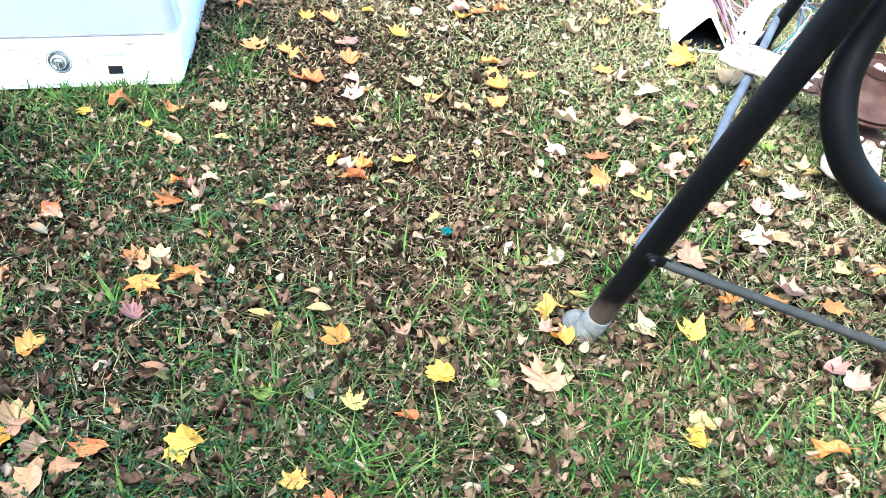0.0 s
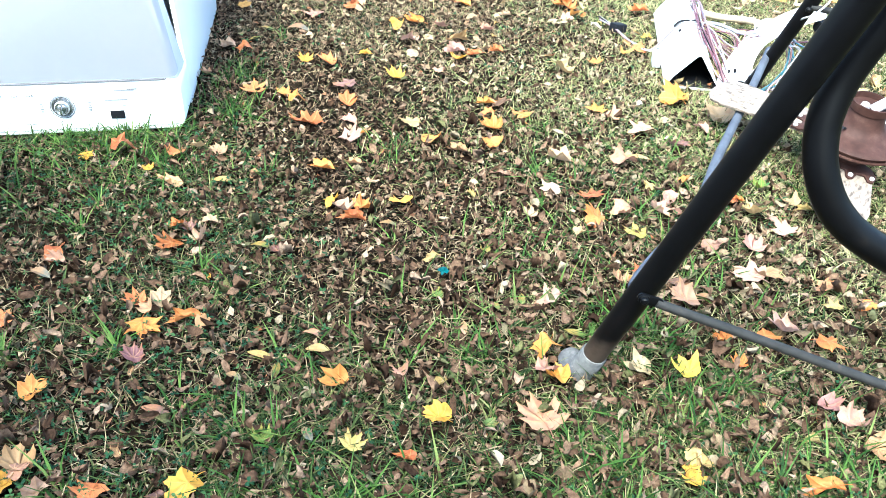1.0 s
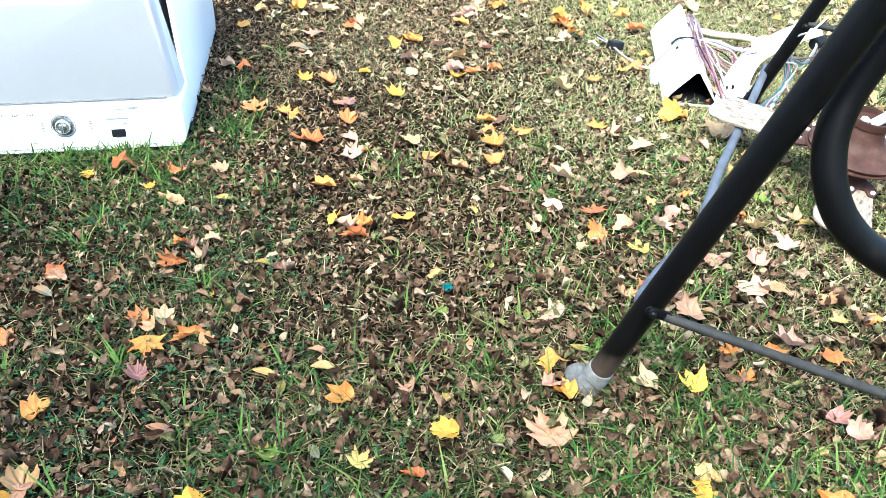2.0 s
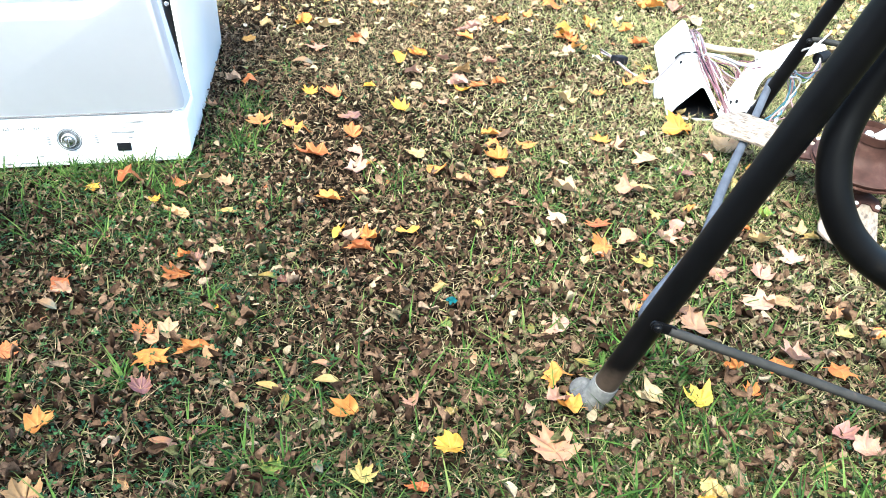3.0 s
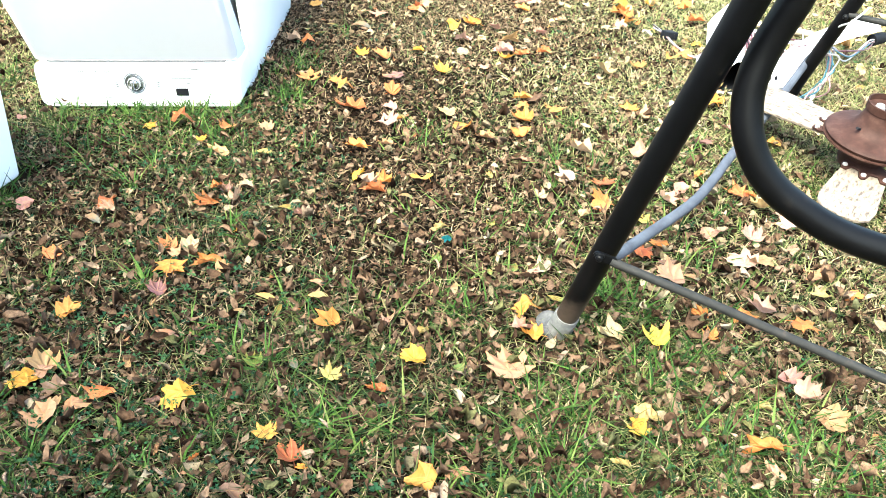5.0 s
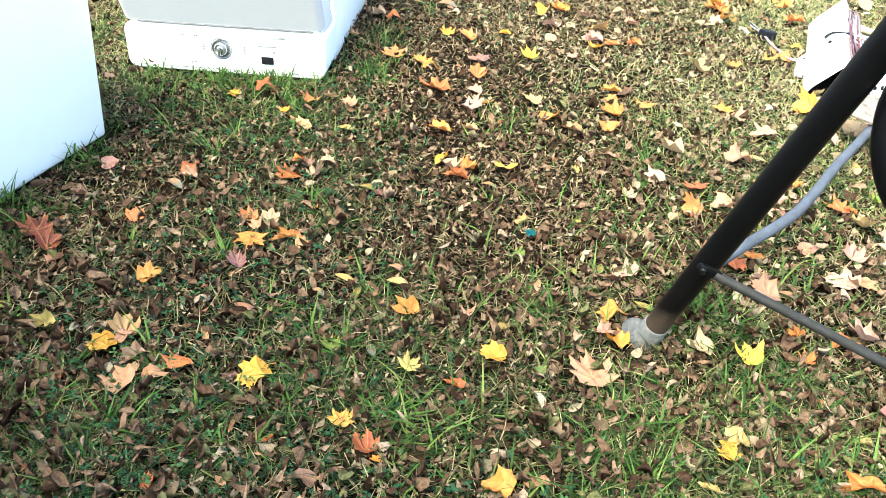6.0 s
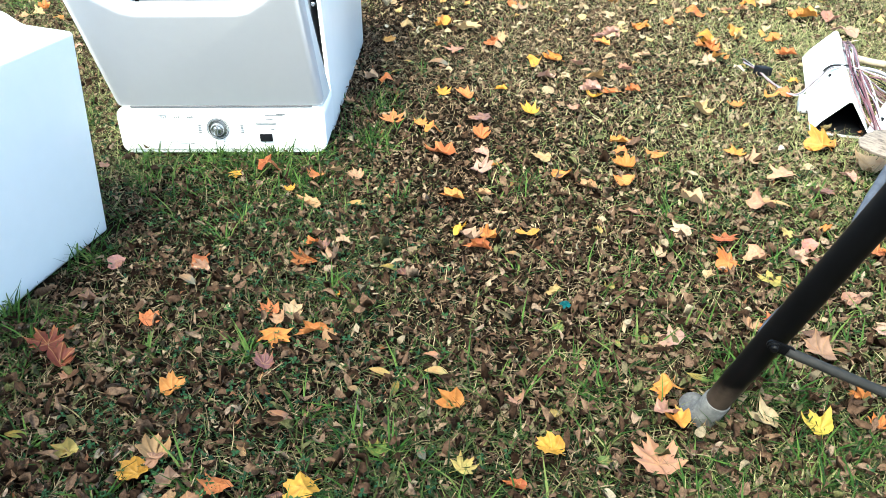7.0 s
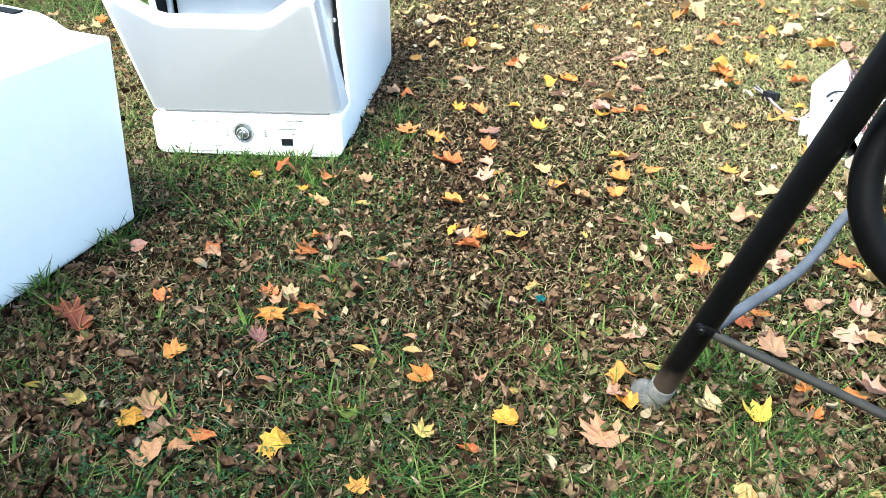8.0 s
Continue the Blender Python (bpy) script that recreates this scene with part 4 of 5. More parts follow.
lay('G', 'curl', "golden orange maple leaf rolled up lengthwise", [(-0.202, 2.34, 0.036, 80), (-0.269, 2.127, 0.076, 100), (-0.167, 3.347, 0.103, 60), (0.149, 3.872, 0.082, 85), (0.123, 2.588, 0.072, 100), (-0.012, 1.009, 0.022, 100)])
lay('G', 'fold', "golden orange maple leaf folded along its midrib", [(-0.088, 1.356, 0.054, 110), (0.593, 1.53, 0.044, 40)])
lay('G', 'star', "golden orange maple leaf lying open with spread lobes", [(0.227, 2.516, 0.077, 170), (-0.463, 1.464, 0.07, 200), (-0.486, 2.6, 0.052), (0.475, 2.987, 0.063, 10), (0.448, 2.579, 0.065, 10), (-0.09, 1.065, 0.047, 5)])
lay('L', 'cup', "fresh green maple leaf curled into a shallow cup", [(-0.177, 1.22, 0.033), (0.063, 1.616, 0.023), (0.173, 1.28, 0.025), (0.809, 2.145, 0.041)])
lay('L', 'oval', "fresh green oval leaf lying on brown litter", [(-0.325, 1.756, 0.047, 85), (-0.194, 1.376, 0.036, 5), (0.227, 1.623, 0.035, 5), (0.178, 1.596, 0.03, 20), (-0.766, 3.109, 0.055, 40), (-0.704, 3.073, 0.058, 130), (-0.694, 3.188, 0.06, 90), (-0.767, 1.114, 0.05, 85)])
lay('N', 'oval', "grey-green oval leaf lying on brown litter", [(-0.732, 1.608, 0.051, 70), (-0.07, 1.871, 0.043, 85), (-0.262, 1.351, 0.04, 60), (-0.109, 1.233, 0.043, 30), (-0.579, 3.192, 0.087, 85), (0.585, 1.663, 0.04, 70)])
lay('O', 'crum', "orange maple leaf crumpled on the litter", [(-0.655, 2.15, 0.062), (-0.53, 1.819, 0.042), (-0.135, 1.937, 0.05), (-0.73, 1.46, 0.048), (-0.695, 2.932, 0.056), (-0.276, 2.538, 0.058), (-0.409, 2.865, 0.065), (-0.46, 4.124, 0.059), (0.42, 3.61, 0.066), (0.467, 3.499, 0.039), (0.134, 2.516, 0.042), (0.628, 2.152, 0.034), (0.391, 1.943, 0.064, 80), (0.446, 1.712, 0.022), (0.895, 1.657, 0.037), (0.675, 1.543, 0.05), (-0.038, 1.043, 0.022), (-0.012, 3.61, 0.058), (-0.308, 4.632, 0.082), (0.179, 4.647, 0.101), (0.396, 3.637, 0.09), (0.368, 4.13, 0.084), (0.257, 3.937, 0.057)])
lay('O', 'crum', "orange maple leaf crumpled on the litter", [(0.132, 3.846, 0.078), (0.746, 4.805, 0.077), (0.558, 5.066, 0.096), (0.669, 3.787, 0.066), (0.638, 3.115, 0.055)])
lay('O', 'cup', "orange maple leaf curled into a shallow cup", [(0.147, 2.417, 0.064), (-0.507, 1.538, 0.039), (0.608, 1.469, 0.032), (0.78, 1.523, 0.053), (0.521, 1.78, 0.035)])
lay('O', 'curl', "orange maple leaf rolled up lengthwise", [(-0.391, 1.489, 0.07, 115), (0.072, 3.016, 0.07, 95), (0.145, 3.046, 0.063, 70), (0.745, 2.079, 0.037, 80), (0.67, 1.189, 0.073, 95), (-0.177, 0.994, 0.025, 160), (-0.294, 0.864, 0.031, 20), (0.702, 3.605, 0.1, 80)])
lay('O', 'star', "orange maple leaf lying open with spread lobes", [(-0.58, 2.61, 0.084, 5), (-0.393, 1.092, 0.061), (0.718, 2.076, 0.076, 80)])
lay('P', 'star', "large peach-tan maple leaf lying open with spread lobes", [(0.257, 1.303, 0.095, 20)])
lay('R', 'crum', "red-orange maple leaf crumpled on the litter", [(-0.796, 2.156, 0.067), (-0.431, 3.53, 0.045), (-0.733, 1.677, 0.05), (-0.036, 1.022, 0.047, 60), (-0.435, 3.499, 0.068), (0.479, 1.73, 0.059)])
lay('R', 'cup', "red-orange maple leaf curled into a shallow cup", [(-0.366, 2.388, 0.086, 80)])
lay('R', 'curl', "red-orange maple leaf rolled up lengthwise", [(-0.149, 1.886, 0.073, 105), (0.052, 1.203, 0.043, 85), (-0.547, 1.005, 0.026, 10), (0.394, 4.492, 0.062, 85), (0.458, 4.522, 0.056, 60)])
lay('R', 'star', "red-orange maple leaf lying open with spread lobes", [(-0.518, 1.744, 0.075, 150), (0.394, 2.051, 0.067)])
lay('T', 'crum', "dry tan maple leaf crumpled on the litter", [(-0.254, 2.411, 0.051), (0.175, 2.142, 0.051), (-0.357, 1.481, 0.034), (-0.517, 1.129, 0.055), (0.267, 1.413, 0.046), (-0.761, 2.718, 0.044), (-0.072, 3.29, 0.06), (0.006, 3.147, 0.075), (0.104, 3.282, 0.06), (-0.034, 2.832, 0.051), (0.455, 1.977, 0.054), (0.723, 1.861, 0.053), (0.797, 1.979, 0.036), (0.423, 1.703, 0.045), (0.54, 1.649, 0.076, 80), (0.838, 1.726, 0.043), (0.758, 1.341, 0.051), (-0.914, 1.627, 0.043), (-0.512, 1.118, 0.044), (-0.41, 1.048, 0.049), (-0.446, 1.014, 0.062, 100), (0.781, 1.284, 0.059), (-0.996, 4.141, 0.101), (0.943, 4.191, 0.099)])
lay('T', 'crum', "dry tan maple leaf crumpled on the litter", [(0.58, 2.057, 0.043), (0.725, 1.751, 0.055), (0.489, 2.246, 0.07)])
lay('T', 'cup', "dry tan maple leaf curled into a shallow cup", [(-0.552, 2.191, 0.042), (-0.432, 2.082, 0.021), (0.731, 1.376, 0.042), (0.634, 1.854, 0.046)])
lay('T', 'curl', "dry tan maple leaf rolled up lengthwise", [(-0.612, 2.008, 0.079, 75), (-0.195, 2.159, 0.058, 80), (0.061, 2.266, 0.07, 80), (-0.437, 1.343, 0.026, 10), (-0.386, 1.164, 0.034, 40), (0.223, 1.046, 0.044, 105), (-0.238, 1, 0.026), (0.518, 4.257, 0.065, 85), (0.585, 4.287, 0.059, 60)])
lay('T', 'fold', "dry tan maple leaf folded along its midrib", [(-0.723, 1.655, 0.051, 80), (-0.476, 1.523, 0.046, 20), (0.024, 1.385, 0.039, 10), (-0.768, 1.26, 0.041, 10)])
lay('T', 'oval', "dry tan oval leaf lying on brown litter", [(-0.153, 1.478, 0.042, 75), (0.12, 1.523, 0.038, 5), (-0.202, 0.9, 0.028, 60)])
lay('T', 'star', "dry tan maple leaf lying open with spread lobes", [(-0.557, 3.383, 0.111)])
lay('Y', 'bat', "bright yellow maple leaf with three broad lobes", [(-0.046, 1.97, 0.07, 60)])
lay('Y', 'crum', "bright yellow maple leaf crumpled on the litter", [(-0.211, 1.955, 0.042), (0.09, 1.29, 0.053, 60), (-0.23, 3.28, 0.06), (0.405, 3.707, 0.068), (0.685, 3.269, 0.042), (-0.528, 1.084, 0.054), (-0.259, 1.108, 0.065, 140), (-0.274, 0.829, 0.032), (0.408, 3.729, 0.081), (0.679, 4.924, 0.093)])
lay('Y', 'cup', "bright yellow maple leaf curled into a shallow cup", [(-0.167, 2.766, 0.054), (0.023, 2.956, 0.066)])
lay('Y', 'curl', "bright yellow maple leaf rolled up lengthwise", [(-0.396, 1.626, 0.027, 30), (-0.296, 2.961, 0.054, 85)])
lay('Y', 'star', "bright yellow maple leaf lying open with spread lobes", [(-0.876, 2.122, 0.042), (-0.696, 2.074, 0.038), (-0.485, 2.893, 0.062), (0.48, 1.217, 0.035), (0.48, 1.196, 0.044, 20)])

lay('O', 'crum', "orange maple leaf lying in taller grass behind the machines", [(-2.594, 3.607, 0.068)])
lay('T', 'crum', "dry tan maple leaf lying in taller grass behind the machines", [(-2.947, 3.641, 0.079), (-2.6, 3.452, 0.06), (-2.047, 3.086, 0.04), (-1.935, 2.894, 0.043), (-1.259, 2.091, 0.035)])
lay('C', 'crum', "faded cream maple leaf lying in taller grass behind the machines", [(-2.561, 3.502, 0.06)])
lay('R', 'crum', "red-orange maple leaf lying in taller grass behind the machines", [(-2.174, 3.174, 0.048)])
lay('G', 'crum', "golden orange maple leaf lying in taller grass behind the machines", [(-2.412, 3.452, 0.052)])
lay('B', 'crum', "withered brown maple leaf lying in taller grass behind the machines", [(-2.843, 3.775, 0.08)])


def scrap():
    """A crumpled bit of dark teal film among the litter."""
    r = random.Random(4)
    bm = bmesh.new()
    bmesh.ops.create_grid(bm, x_segments=5, y_segments=5, size=0.009)
    for v in bm.verts:
        v.co += Vector((r.uniform(-.002, .002), r.uniform(-.002, .002), r.uniform(0, .006)))
    ob = part("plastic_scrap", bm, M_TEAL)
    ob.matrix_basis = pose(0.068, 1.692, 0.022, 12, -8, 30)
    return tagged(ob, "small crumpled dark teal scrap of plastic in litter", "scrap")


scrap()


# ---- litter, grass and weeds: uncountable, joined by kind ----
def inside_machine(x, y, gap=0.005):
    """True where a machine stands, so that nothing grows up through it."""
    dx, dy = x + 0.698, y - 2.344
    a = radians(13.47)
    u, v = dx * np.cos(a) + dy * np.sin(a), -dx * np.sin(a) + dy * np.cos(a)
    first = (u > -0.615) & (u < 0.005) & (v > -gap) & (v < 1.13)
    other = (x > -1.65) & (x < -1.04 + gap) & (y > 0.77) & (y < 1.785 + gap)
    boxed = (x > 0.69 + 0.08 * (y - 2.81)) & (x < 0.83 + 0.08 * (y - 2.81)) & (y > 2.82) & (y < 3.46)
    foot = np.hypot(x - 0.325, y - 1.445) < 0.043
    return first | other | boxed | foot


def patchiness(x, y, f, seed):
    """Smooth value noise, 0 to 1, for uneven growth."""
    r = np.random.RandomState(seed)
    out = np.zeros_like(x)
    for k in range(7):
        a, ph, q = r.uniform(0, 6.28), r.uniform(0, 6.28), f * r.uniform(0.6, 2.4)
        out += np.sin(q * (x * np.cos(a) + y * np.sin(a)) + ph)
    return np.clip(0.5 + out / 5.2, 0, 1)


def field(n, seed, keep, gap=0.03, thin=False):
    """n random places over the lawn that is seen, thinned by keep(x, y, r)."""
    r = np.random.RandomState(seed)
    y = 0.6 + 6.0 * r.rand(n) ** 1.55
    left, right = 0.62 + 0.72 * y, 0.4 + 0.5 * y
    u = r.rand(n)
    x = -left + u * (left + right)
    # the outermost pieces straggle out over the plainer lawn
    edge = np.random.RandomState(seed + 500)
    x += np.where(u > 0.955, 1, np.where(u < 0.03, -1, 0)) * edge.exponential(0.45, n)
    y = y + np.where(y > 6.2, edge.exponential(0.5, n), 0)
    ok = keep(x, y, r) & ~inside_machine(x, y, gap)
    x, y = x[ok], y[ok]
    if thin:
        ok = clear(x, y)
        x, y = x[ok], y[ok]
    return x, y, r


def settle(x, y, z):
    """Litter that a large leaf lies on is pressed down under it."""
    z = z.copy()
    for cx, cy, w in SPOTS:
        near = (np.abs(x - cx) < w) & (np.abs(y - cy) < w)
        i = np.flatnonzero(near)
        d = np.hypot(x[i] - cx, y[i] - cy)
        z[i[d < 0.55 * w]] *= 0.25
    return z


def clear(x, y):
    """Thin out what grows through a large leaf: True where a blade may stand."""
    ok = np.ones(len(x), bool)
    for cx, cy, w in SPOTS:
        i = np.flatnonzero((np.abs(x - cx) < 0.5 * w) & (np.abs(y - cy + 0.012) < 0.5 * w))
        ok[i[np.arange(len(i)) % 5 > 0]] = False
    return ok


def scatter(name, template, faces, x, y, z, yaw, pitch, roll, sx, sy, bend, material, label, category, ragged=0.0, cup=1.0):
    """One mesh of many copies of a small template (k, 3), each turned, sized and bent in its own way."""
    n, k = len(x), len(template)
    v = np.repeat(template[None], n, 0).astype(np.float64)
    if ragged:
        v += np.random.RandomState(n).normal(0, ragged, v.shape)
    v[..., 0] *= sx[:, None]
    v[..., 1] *= sy[:, None]
    v[..., 2] = v[..., 2] * (sx * cup)[:, None] + bend[:, None] * v[..., 1] ** 2 / np.maximum(sy[:, None], 1e-4)
    cp, sp = np.cos(pitch)[:, None], np.sin(pitch)[:, None]
    cr, sr = np.cos(roll)[:, None], np.sin(roll)[:, None]
    cy, sn = np.cos(yaw)[:, None], np.sin(yaw)[:, None]
    a, b, c = v[..., 0], v[..., 1], v[..., 2]
    a, c = a * cr + c * sr, -a * sr + c * cr
    b, c = b * cp - c * sp, b * sp + c * cp
    a, b = a * cy - b * sn, a * sn + b * cy
    v = np.stack([a + x[:, None], b + y[:, None], c + z[:, None]], -1).reshape(-1, 3)
    f = np.array(faces)
    f = (f[None] + (np.arange(n) * k)[:, None, None]).reshape(-1, f.shape[1])
    me = bpy.data.meshes.new(name)
    me.vertices.add(len(v))
    me.vertices.foreach_set("co", v.ravel())
    me.loops.add(f.size)
    me.loops.foreach_set("vertex_index", f.ravel())
    me.polygons.add(len(f))
    me.polygons.foreach_set("loop_start", np.arange(0, f.size, f.shape[1]))
    me.update(calc_edges=True)
    me.polygons.foreach_set("use_smooth", [True] * len(f))
    me.materials.append(material)
    return tagged(new(name, me), label, category, kind="stuff")


def leaf_template():
    rows = ((-0.5, 0.04), (-0.36, 0.62), (-0.12, 0.98), (0.14, 0.95), (0.36, 0.55), (0.5, 0.03))
    v = [(q * w * 0.5, t, abs(q) * w * 0.32) for t, w in rows for q in (-1, 0, 1)]
    f = [(3 * i + j, 3 * i + j + 1, 3 * i + j + 4, 3 * i + j + 3) for i in range(5) for j in range(2)]
    return np.array(v), f


def blade_template():
    v = [(s * w, t, 0.0) for t, w in ((0, 0.5), (0.5, 0.45), (1.0, 0.06)) for s in (-1, 1)]
    f = [(0, 1, 3, 2), (2, 3, 5, 4)]
    return np.array(v), f


def small_template():
    v = [(-0.5, -0.1, 0.14), (0, -0.5, 0), (0, 0.02, 0), (0.46, 0.1, 0.14), (0, 0.5, 0.05)]
    return np.array(v), [(0, 1, 2), (1, 3, 2), (2, 3, 4), (0, 2, 4)]


def clover_template():
    """Three round leaflets on one stalk."""
    v, f = [(0, 0, 0)], []
    for a in (0.3, 2.4, 4.5):
        o = len(v)
        v += [(q * math.cos(a + d), q * math.sin(a + d), h) for q, d, h in ((0.30, -0.6, 0.10), (0.56, -0.34, 0.16), (0.54, 0.0, 0.05), (0.56, 0.34, 0.16), (0.30, 0.6, 0.10))]
        f += [(0, o, o + 1), (0, o + 1, o + 2), (0, o + 2, o + 3), (0, o + 3, o + 4)]
    return np.array(v), f


def open_lawn(x, y):
    """1 on the open far right, where grass stands and little litter lies; 0 on the littered side."""
    return np.clip(1.6 * (x - 0.1), 0, 1) * np.clip((y - 2.2) / 0.8, 0, 1)


def lawn():
    lt, lf = leaf_template()
    st, sf = small_template()
    bt, bf = blade_template()
    # curled brown leaves, whole where they lie near, simpler further off
    # dark leaves thin out to the right, which paints that side as lit
    x, y, r = field(88000, 1, lambda x, y, r: r.rand(len(x)) < (0.35 + 0.65 * patchiness(x, y, 2.2, 3)) * np.clip(1.75 - 0.55 * y - 0.40 * np.maximum(x - 0.1, 0), 0.16, 1) * (1 - 0.5 * open_lawn(x, y)))
    n = len(x)
    s = 0.008 + 0.025 * r.rand(n) ** 1.8
    scatter("leaf_litter", lt, lf, x, y, settle(x, y, 0.002 + 0.032 * r.rand(n) ** 1.4), r.uniform(0, 6.28, n), r.normal(0, 0.55, n), r.normal(0, 0.65, n), s * r.uniform(0.26, 0.62, n), s, r.normal(0, 1.8, n), M_LITTER, "small brown curled leaves matted over the lawn", "leaf litter", 0.055, r.normal(1.0, 2.0, n))
    x, y, r = field(290000, 31, lambda x, y, r: r.rand(len(x)) < np.clip(0.06 + 0.30 * (y - 1.2), 0.06, 0.42) + 0.20 * patchiness(x, y, 3.1, 17) * np.clip(y - 0.4, 0.5, 2) - 0.5 * open_lawn(x, y))
    n = len(x)
    s = 0.007 + 0.015 * r.rand(n) ** 1.6 + 0.003 * (y > 2.5)
    scatter("leaf_crumbs", st, sf, x, y, settle(x, y, 0.001 + 0.017 * r.rand(n)), r.uniform(0, 6.28, n), r.normal(0, 0.5, n), r.normal(0, 0.6, n), s * r.uniform(0.3, 0.8, n), s, r.normal(0, 1.0, n), M_CRUMB, "broken brown leaf scraps filling the lawn", "leaf litter", 0.06, r.normal(0.5, 1.5, n))
    # pale scraps thicken rightwards, lifting the ground there as sunlight would
    x, y, r = field(60000, 12, lambda x, y, r: r.rand(len(x)) < np.clip(0.06 + 0.36 * (x - 0.05) + 0.16 * (y - 1.8), 0.02, 0.8) * (0.35 + 0.65 * patchiness(x, y, 2.6, 14)) * (1 - 0.6 * open_lawn(x, y)))
    n = len(x)
    s = r.uniform(0.010, 0.032, n)
    scatter("pale_litter", lt, lf, x, y, settle(x, y, 0.006 + 0.018 * r.rand(n)), r.uniform(0, 6.28, n), r.normal(0, 0.4, n), r.normal(0, 0.5, n), s * r.uniform(0.28, 0.7, n), s, r.normal(0, 1.4, n), M_PALEL, "dry tan leaf scraps, thicker to brighten the sunlit lawn", "leaf litter", 0.03, r.normal(0.6, 1.2, n))
    # larger pale leaves, thicker towards the far side
    x, y, r = field(15000, 2, lambda x, y, r: r.rand(len(x)) < np.clip((y - 2.6 + 0.5 * x) / 3.0, 0.0, 0.7) * (0.3 + 0.7 * patchiness(x, y, 1.5, 8)))
    n = len(x)
    s = r.uniform(0.020, 0.05, n)
    scatter("pale_leaves", lt, lf, x, y, 0.012 + 0.02 * r.rand(n), r.uniform(0, 6.28, n), r.normal(0, 0.25, n), r.normal(0, 0.3, n), s * r.uniform(0.55, 0.95, n), s, r.normal(0, 0.8, n), M_PALE, "pale yellow and tan leaves strewn thickly over grass", "fallen leaves", 0.08, r.normal(0.4, 1.0, n))
    x, y, r = field(520000, 4, lambda x, y, r: r.rand(len(x)) < (0.13 + 0.95 * patchiness(x, y, 4.2, 21) ** 2.6) * np.clip(0.30 + 0.60 * np.abs(x - 0.05) + 0.3 * (1.35 - y), 0.24, 0.8) * np.clip(1.7 - 0.45 * y, 0.35, 1) + 0.16 * np.clip(2.5 * (x - 0.2), 0, 1) * np.clip(2.4 - y, 0, 1), thin=True)
    n = len(x)
    ln = r.uniform(0.018, 0.060, n)
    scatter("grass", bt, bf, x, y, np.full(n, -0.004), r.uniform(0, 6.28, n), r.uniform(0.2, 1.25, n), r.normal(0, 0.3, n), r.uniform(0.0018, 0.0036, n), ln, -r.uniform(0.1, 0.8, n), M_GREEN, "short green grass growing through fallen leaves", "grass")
    # straw also thickens to the right and far side for its brighter light
    x, y, r = field(300000, 5, lambda x, y, r: r.rand(len(x)) < (0.2 + 0.8 * patchiness(x, y, 2.6, 33) ** 1.4) * np.clip(0.26 + 0.5 * (y - 1.2) + 0.4 * x, 0.22, 1), thin=True)
    n = len(x)
    ln = r.uniform(0.010, 0.042, n)
    scatter("dry_grass", bt, bf, x, y, 0.014 * r.rand(n), r.uniform(0, 6.28, n), r.uniform(0.0, 0.8, n), r.normal(0, 0.4, n), r.uniform(0.0010, 0.0023, n), ln, -r.uniform(-0.6, 1.2, n), M_STRAW, "dry straw-coloured grass lying flat", "dry grass")
    # yellowish grass whose pale tone carries sunlight: far right, between the machines
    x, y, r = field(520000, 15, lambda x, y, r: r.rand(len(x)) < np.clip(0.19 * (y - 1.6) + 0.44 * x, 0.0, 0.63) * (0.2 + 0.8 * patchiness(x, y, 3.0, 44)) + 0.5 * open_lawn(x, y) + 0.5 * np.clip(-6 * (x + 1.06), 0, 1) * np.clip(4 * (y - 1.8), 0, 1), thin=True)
    n = len(x)
    ln = r.uniform(0.018, 0.05, n)
    scatter("bleached_grass", bt, bf, x, y, np.full(n, -0.002), r.uniform(0, 6.28, n), r.uniform(0.3, 1.2, n), r.normal(0, 0.3, n), r.uniform(0.0017, 0.0034, n), ln, -r.uniform(0.1, 0.9, n), M_YGRASS, "yellowish green grass toned pale for the sunlit lawn", "grass")
    # tufts: blades that spring from one root; tall ones along the machines and behind them
    r = np.random.RandomState(9)
    px, py, pl = [], [], []
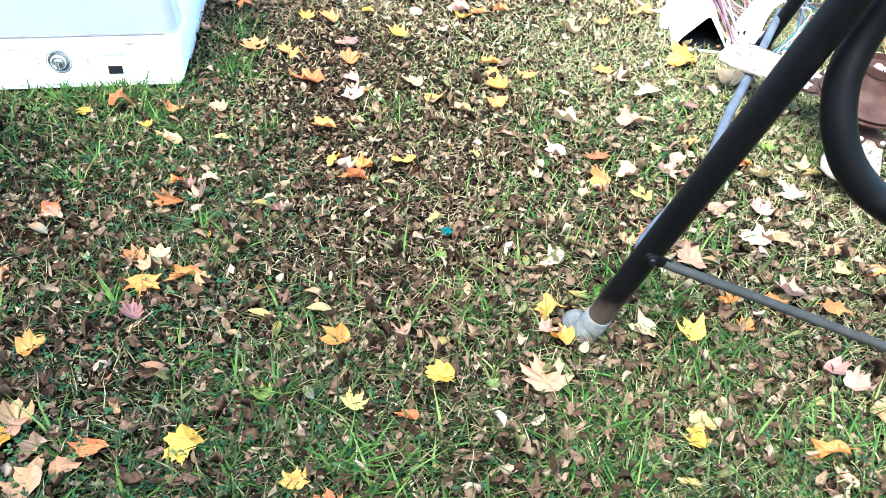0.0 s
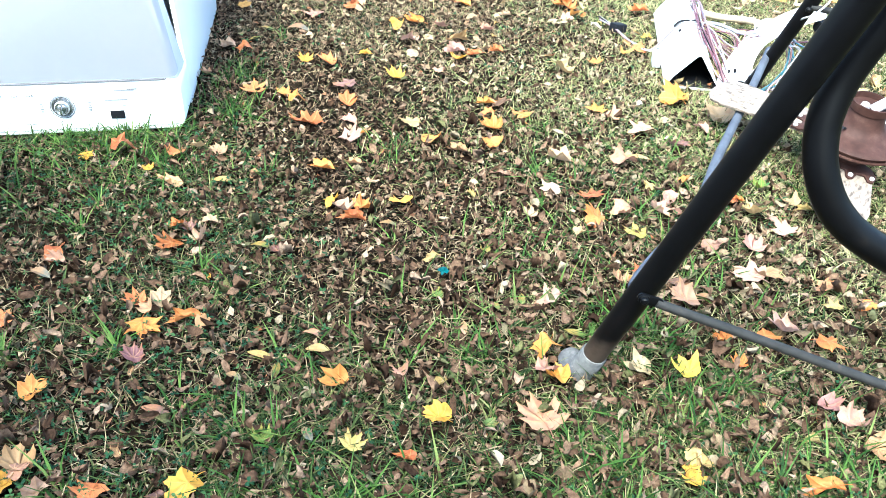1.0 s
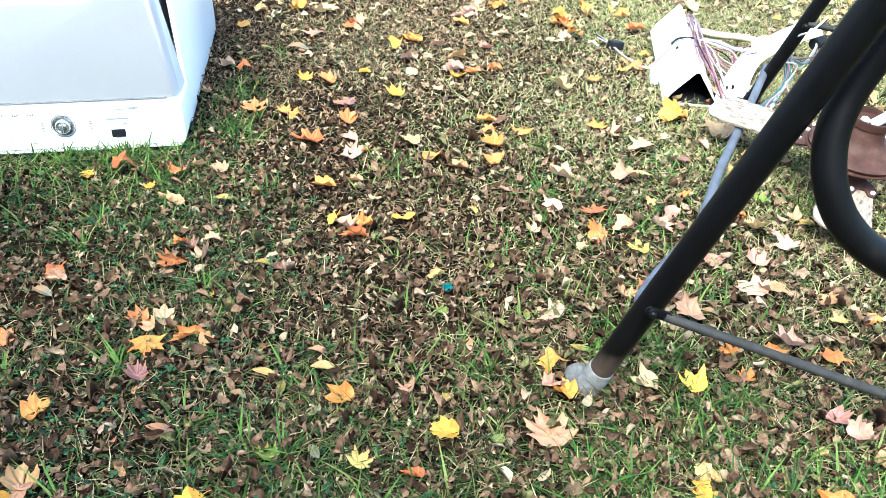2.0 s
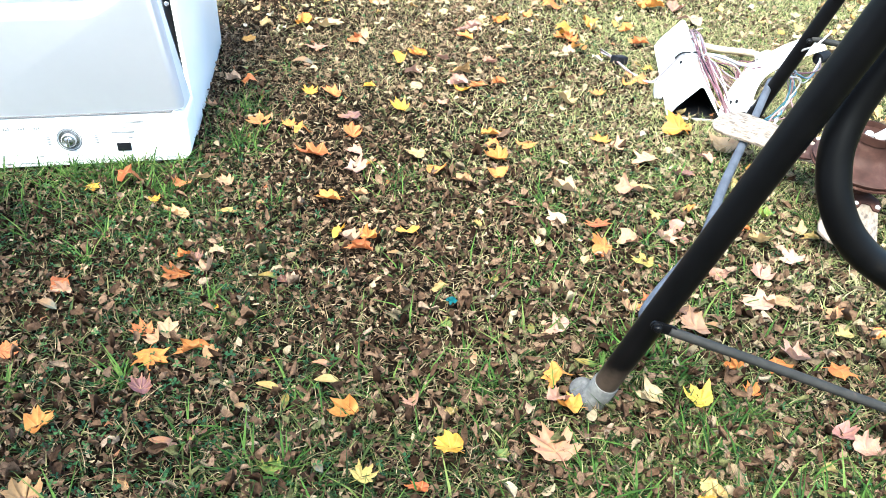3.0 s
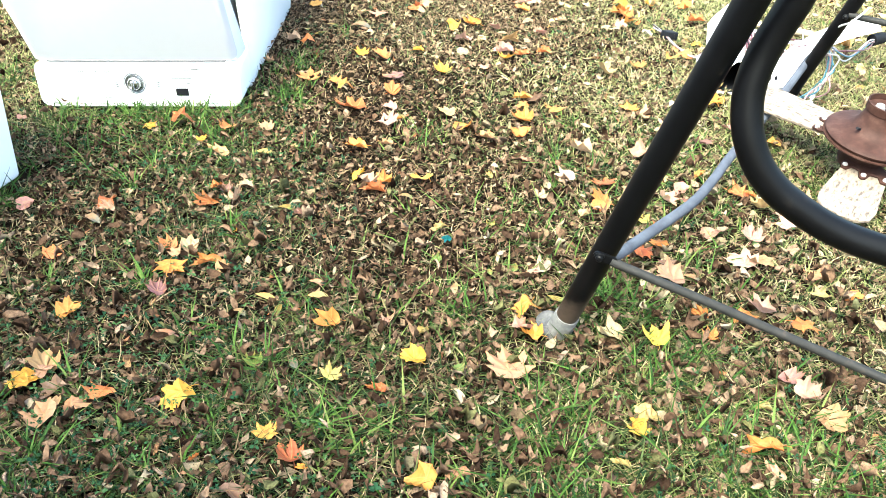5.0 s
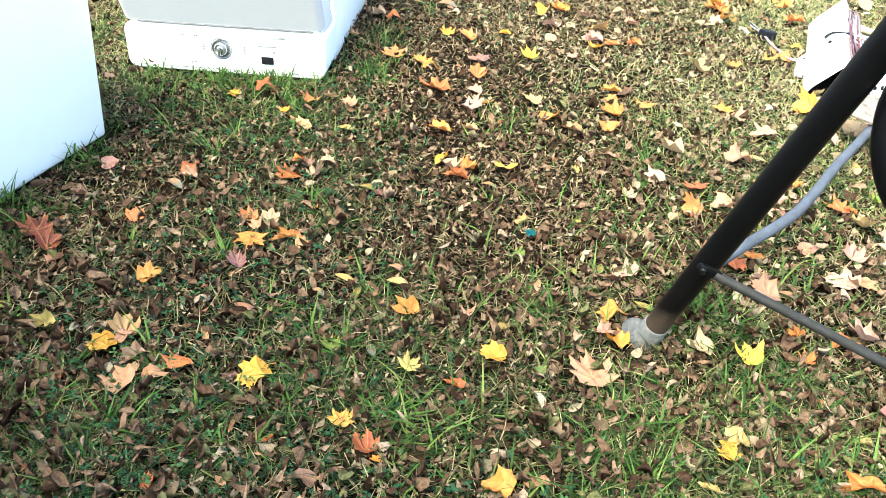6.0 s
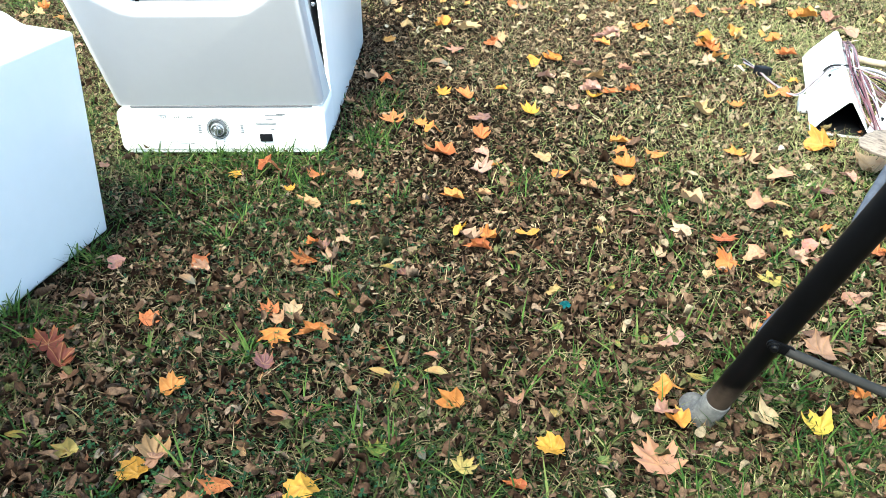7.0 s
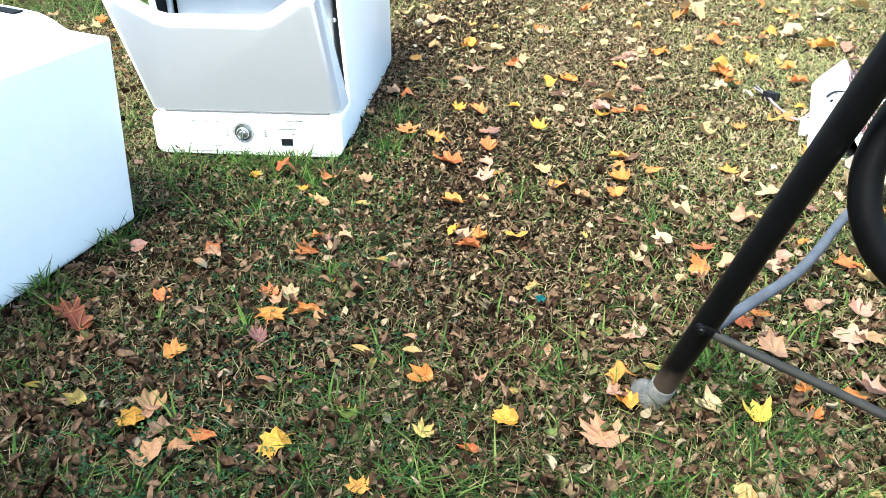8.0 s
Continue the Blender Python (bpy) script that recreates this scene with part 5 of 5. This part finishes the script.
    for cx, cy, sd, m in ((-0.86, 2.16, 0.10, 240), (-0.95, 1.95, 0.10, 170), (-0.62, 2.09, 0.08, 120), (-0.60, 2.45, 0.05, 160), (-0.66, 2.75, 0.06, 160), (-1.0, 1.65, 0.03, 90), (-1.0, 1.4, 0.03, 120), (-1.02, 1.2, 0.04, 120), (-3.0, 4.0, 0.28, 600), (-2.6, 3.9, 0.2, 300), (0.25, 1.75, 0.10, 110), (0.15, 1.50, 0.09, 80), (-0.10, 1.45, 0.09, 70), (0.32, 2.0, 0.10, 90), (0.60, 1.75, 0.10, 110), (0.42, 1.55, 0.05, 220), (0.52, 1.40, 0.07, 200), (0.70, 1.18, 0.09, 220), (0.30, 1.12, 0.08, 160), (0.05, 1.10, 0.05, 90), (0.62, 2.3, 0.15, 260), (0.50, 2.05, 0.12, 160), (-0.10, 2.25, 0.07, 70), (-1.15, 2.165, 0.05, 110), (-0.99, 2.215, 0.05, 130), (-0.83, 2.245, 0.04, 130), (-0.71, 2.29, 0.03, 90)):
        px.append(r.normal(cx, sd, m)), py.append(r.normal(cy, sd, m)), pl.append(np.full(m, 2.3 if cy > 3.4 else 1.0))
    # a few long stalks against the console
    px.append(np.array([-1.06, -1.03, -0.92, -0.87, -0.78, -0.74, -1.17])), py.append(np.array([2.215, 2.20, 2.24, 2.235, 2.265, 2.25, 2.17])), pl.append(np.full(7, 1.9))
    tx, ty, _ = field(2600, 77, lambda x, y, r: r.rand(len(x)) < np.clip(0.15 + 0.9 * np.abs(x + 0.0) + 0.5 * (1.4 - y), 0.08, 0.9) * np.clip(2.0 - 0.45 * y, 0.12, 1) * patchiness(x, y, 4.2, 21) ** 1.5)
    for cx, cy in zip(tx, ty):
        m = r.randint(10, 30)
        px.append(r.normal(cx, 0.009, m)), py.append(r.normal(cy, 0.009, m)), pl.append(np.full(m, r.uniform(0.6, 1.15)))
    x, y, k = np.concatenate(px), np.concatenate(py), np.concatenate(pl)
    ok = ~inside_machine(x, y) & clear(x, y)
    x, y, k = x[ok], y[ok], k[ok]
    n = len(x)
    ln = r.uniform(0.035, 0.085, n) * k
    scatter("grass_tufts", bt, bf, x, y, np.full(n, -0.004), r.uniform(0, 6.28, n), r.uniform(0.5, 1.4, n), r.normal(0, 0.3, n), r.uniform(0.0028, 0.0048, n), ln, -r.uniform(0.2, 0.9, n), M_TUFT, "taller green grass tufts beside the white machines", "grass")
    rt, rf = clover_template()
    x, y, r = field(34000, 6, lambda x, y, r: r.rand(len(x)) < np.clip(patchiness(x, y, 2.8, 55) * 1.7 - 0.55, 0, 1) * np.clip(1.3 - 0.25 * y, 0.15, 1))
    n = len(x)
    s = r.uniform(0.007, 0.015, n)
    scatter("weed_leaves", rt, rf, x, y, 0.006 + 0.022 * r.rand(n), r.uniform(0, 6.28, n), r.normal(0, 0.4, n), r.normal(0, 0.4, n), s, s * r.uniform(0.8, 1.2, n), r.normal(0, 0.3, n), M_WEED, "small three-leaved green clover among litter", "weeds", 0.06)


lawn()
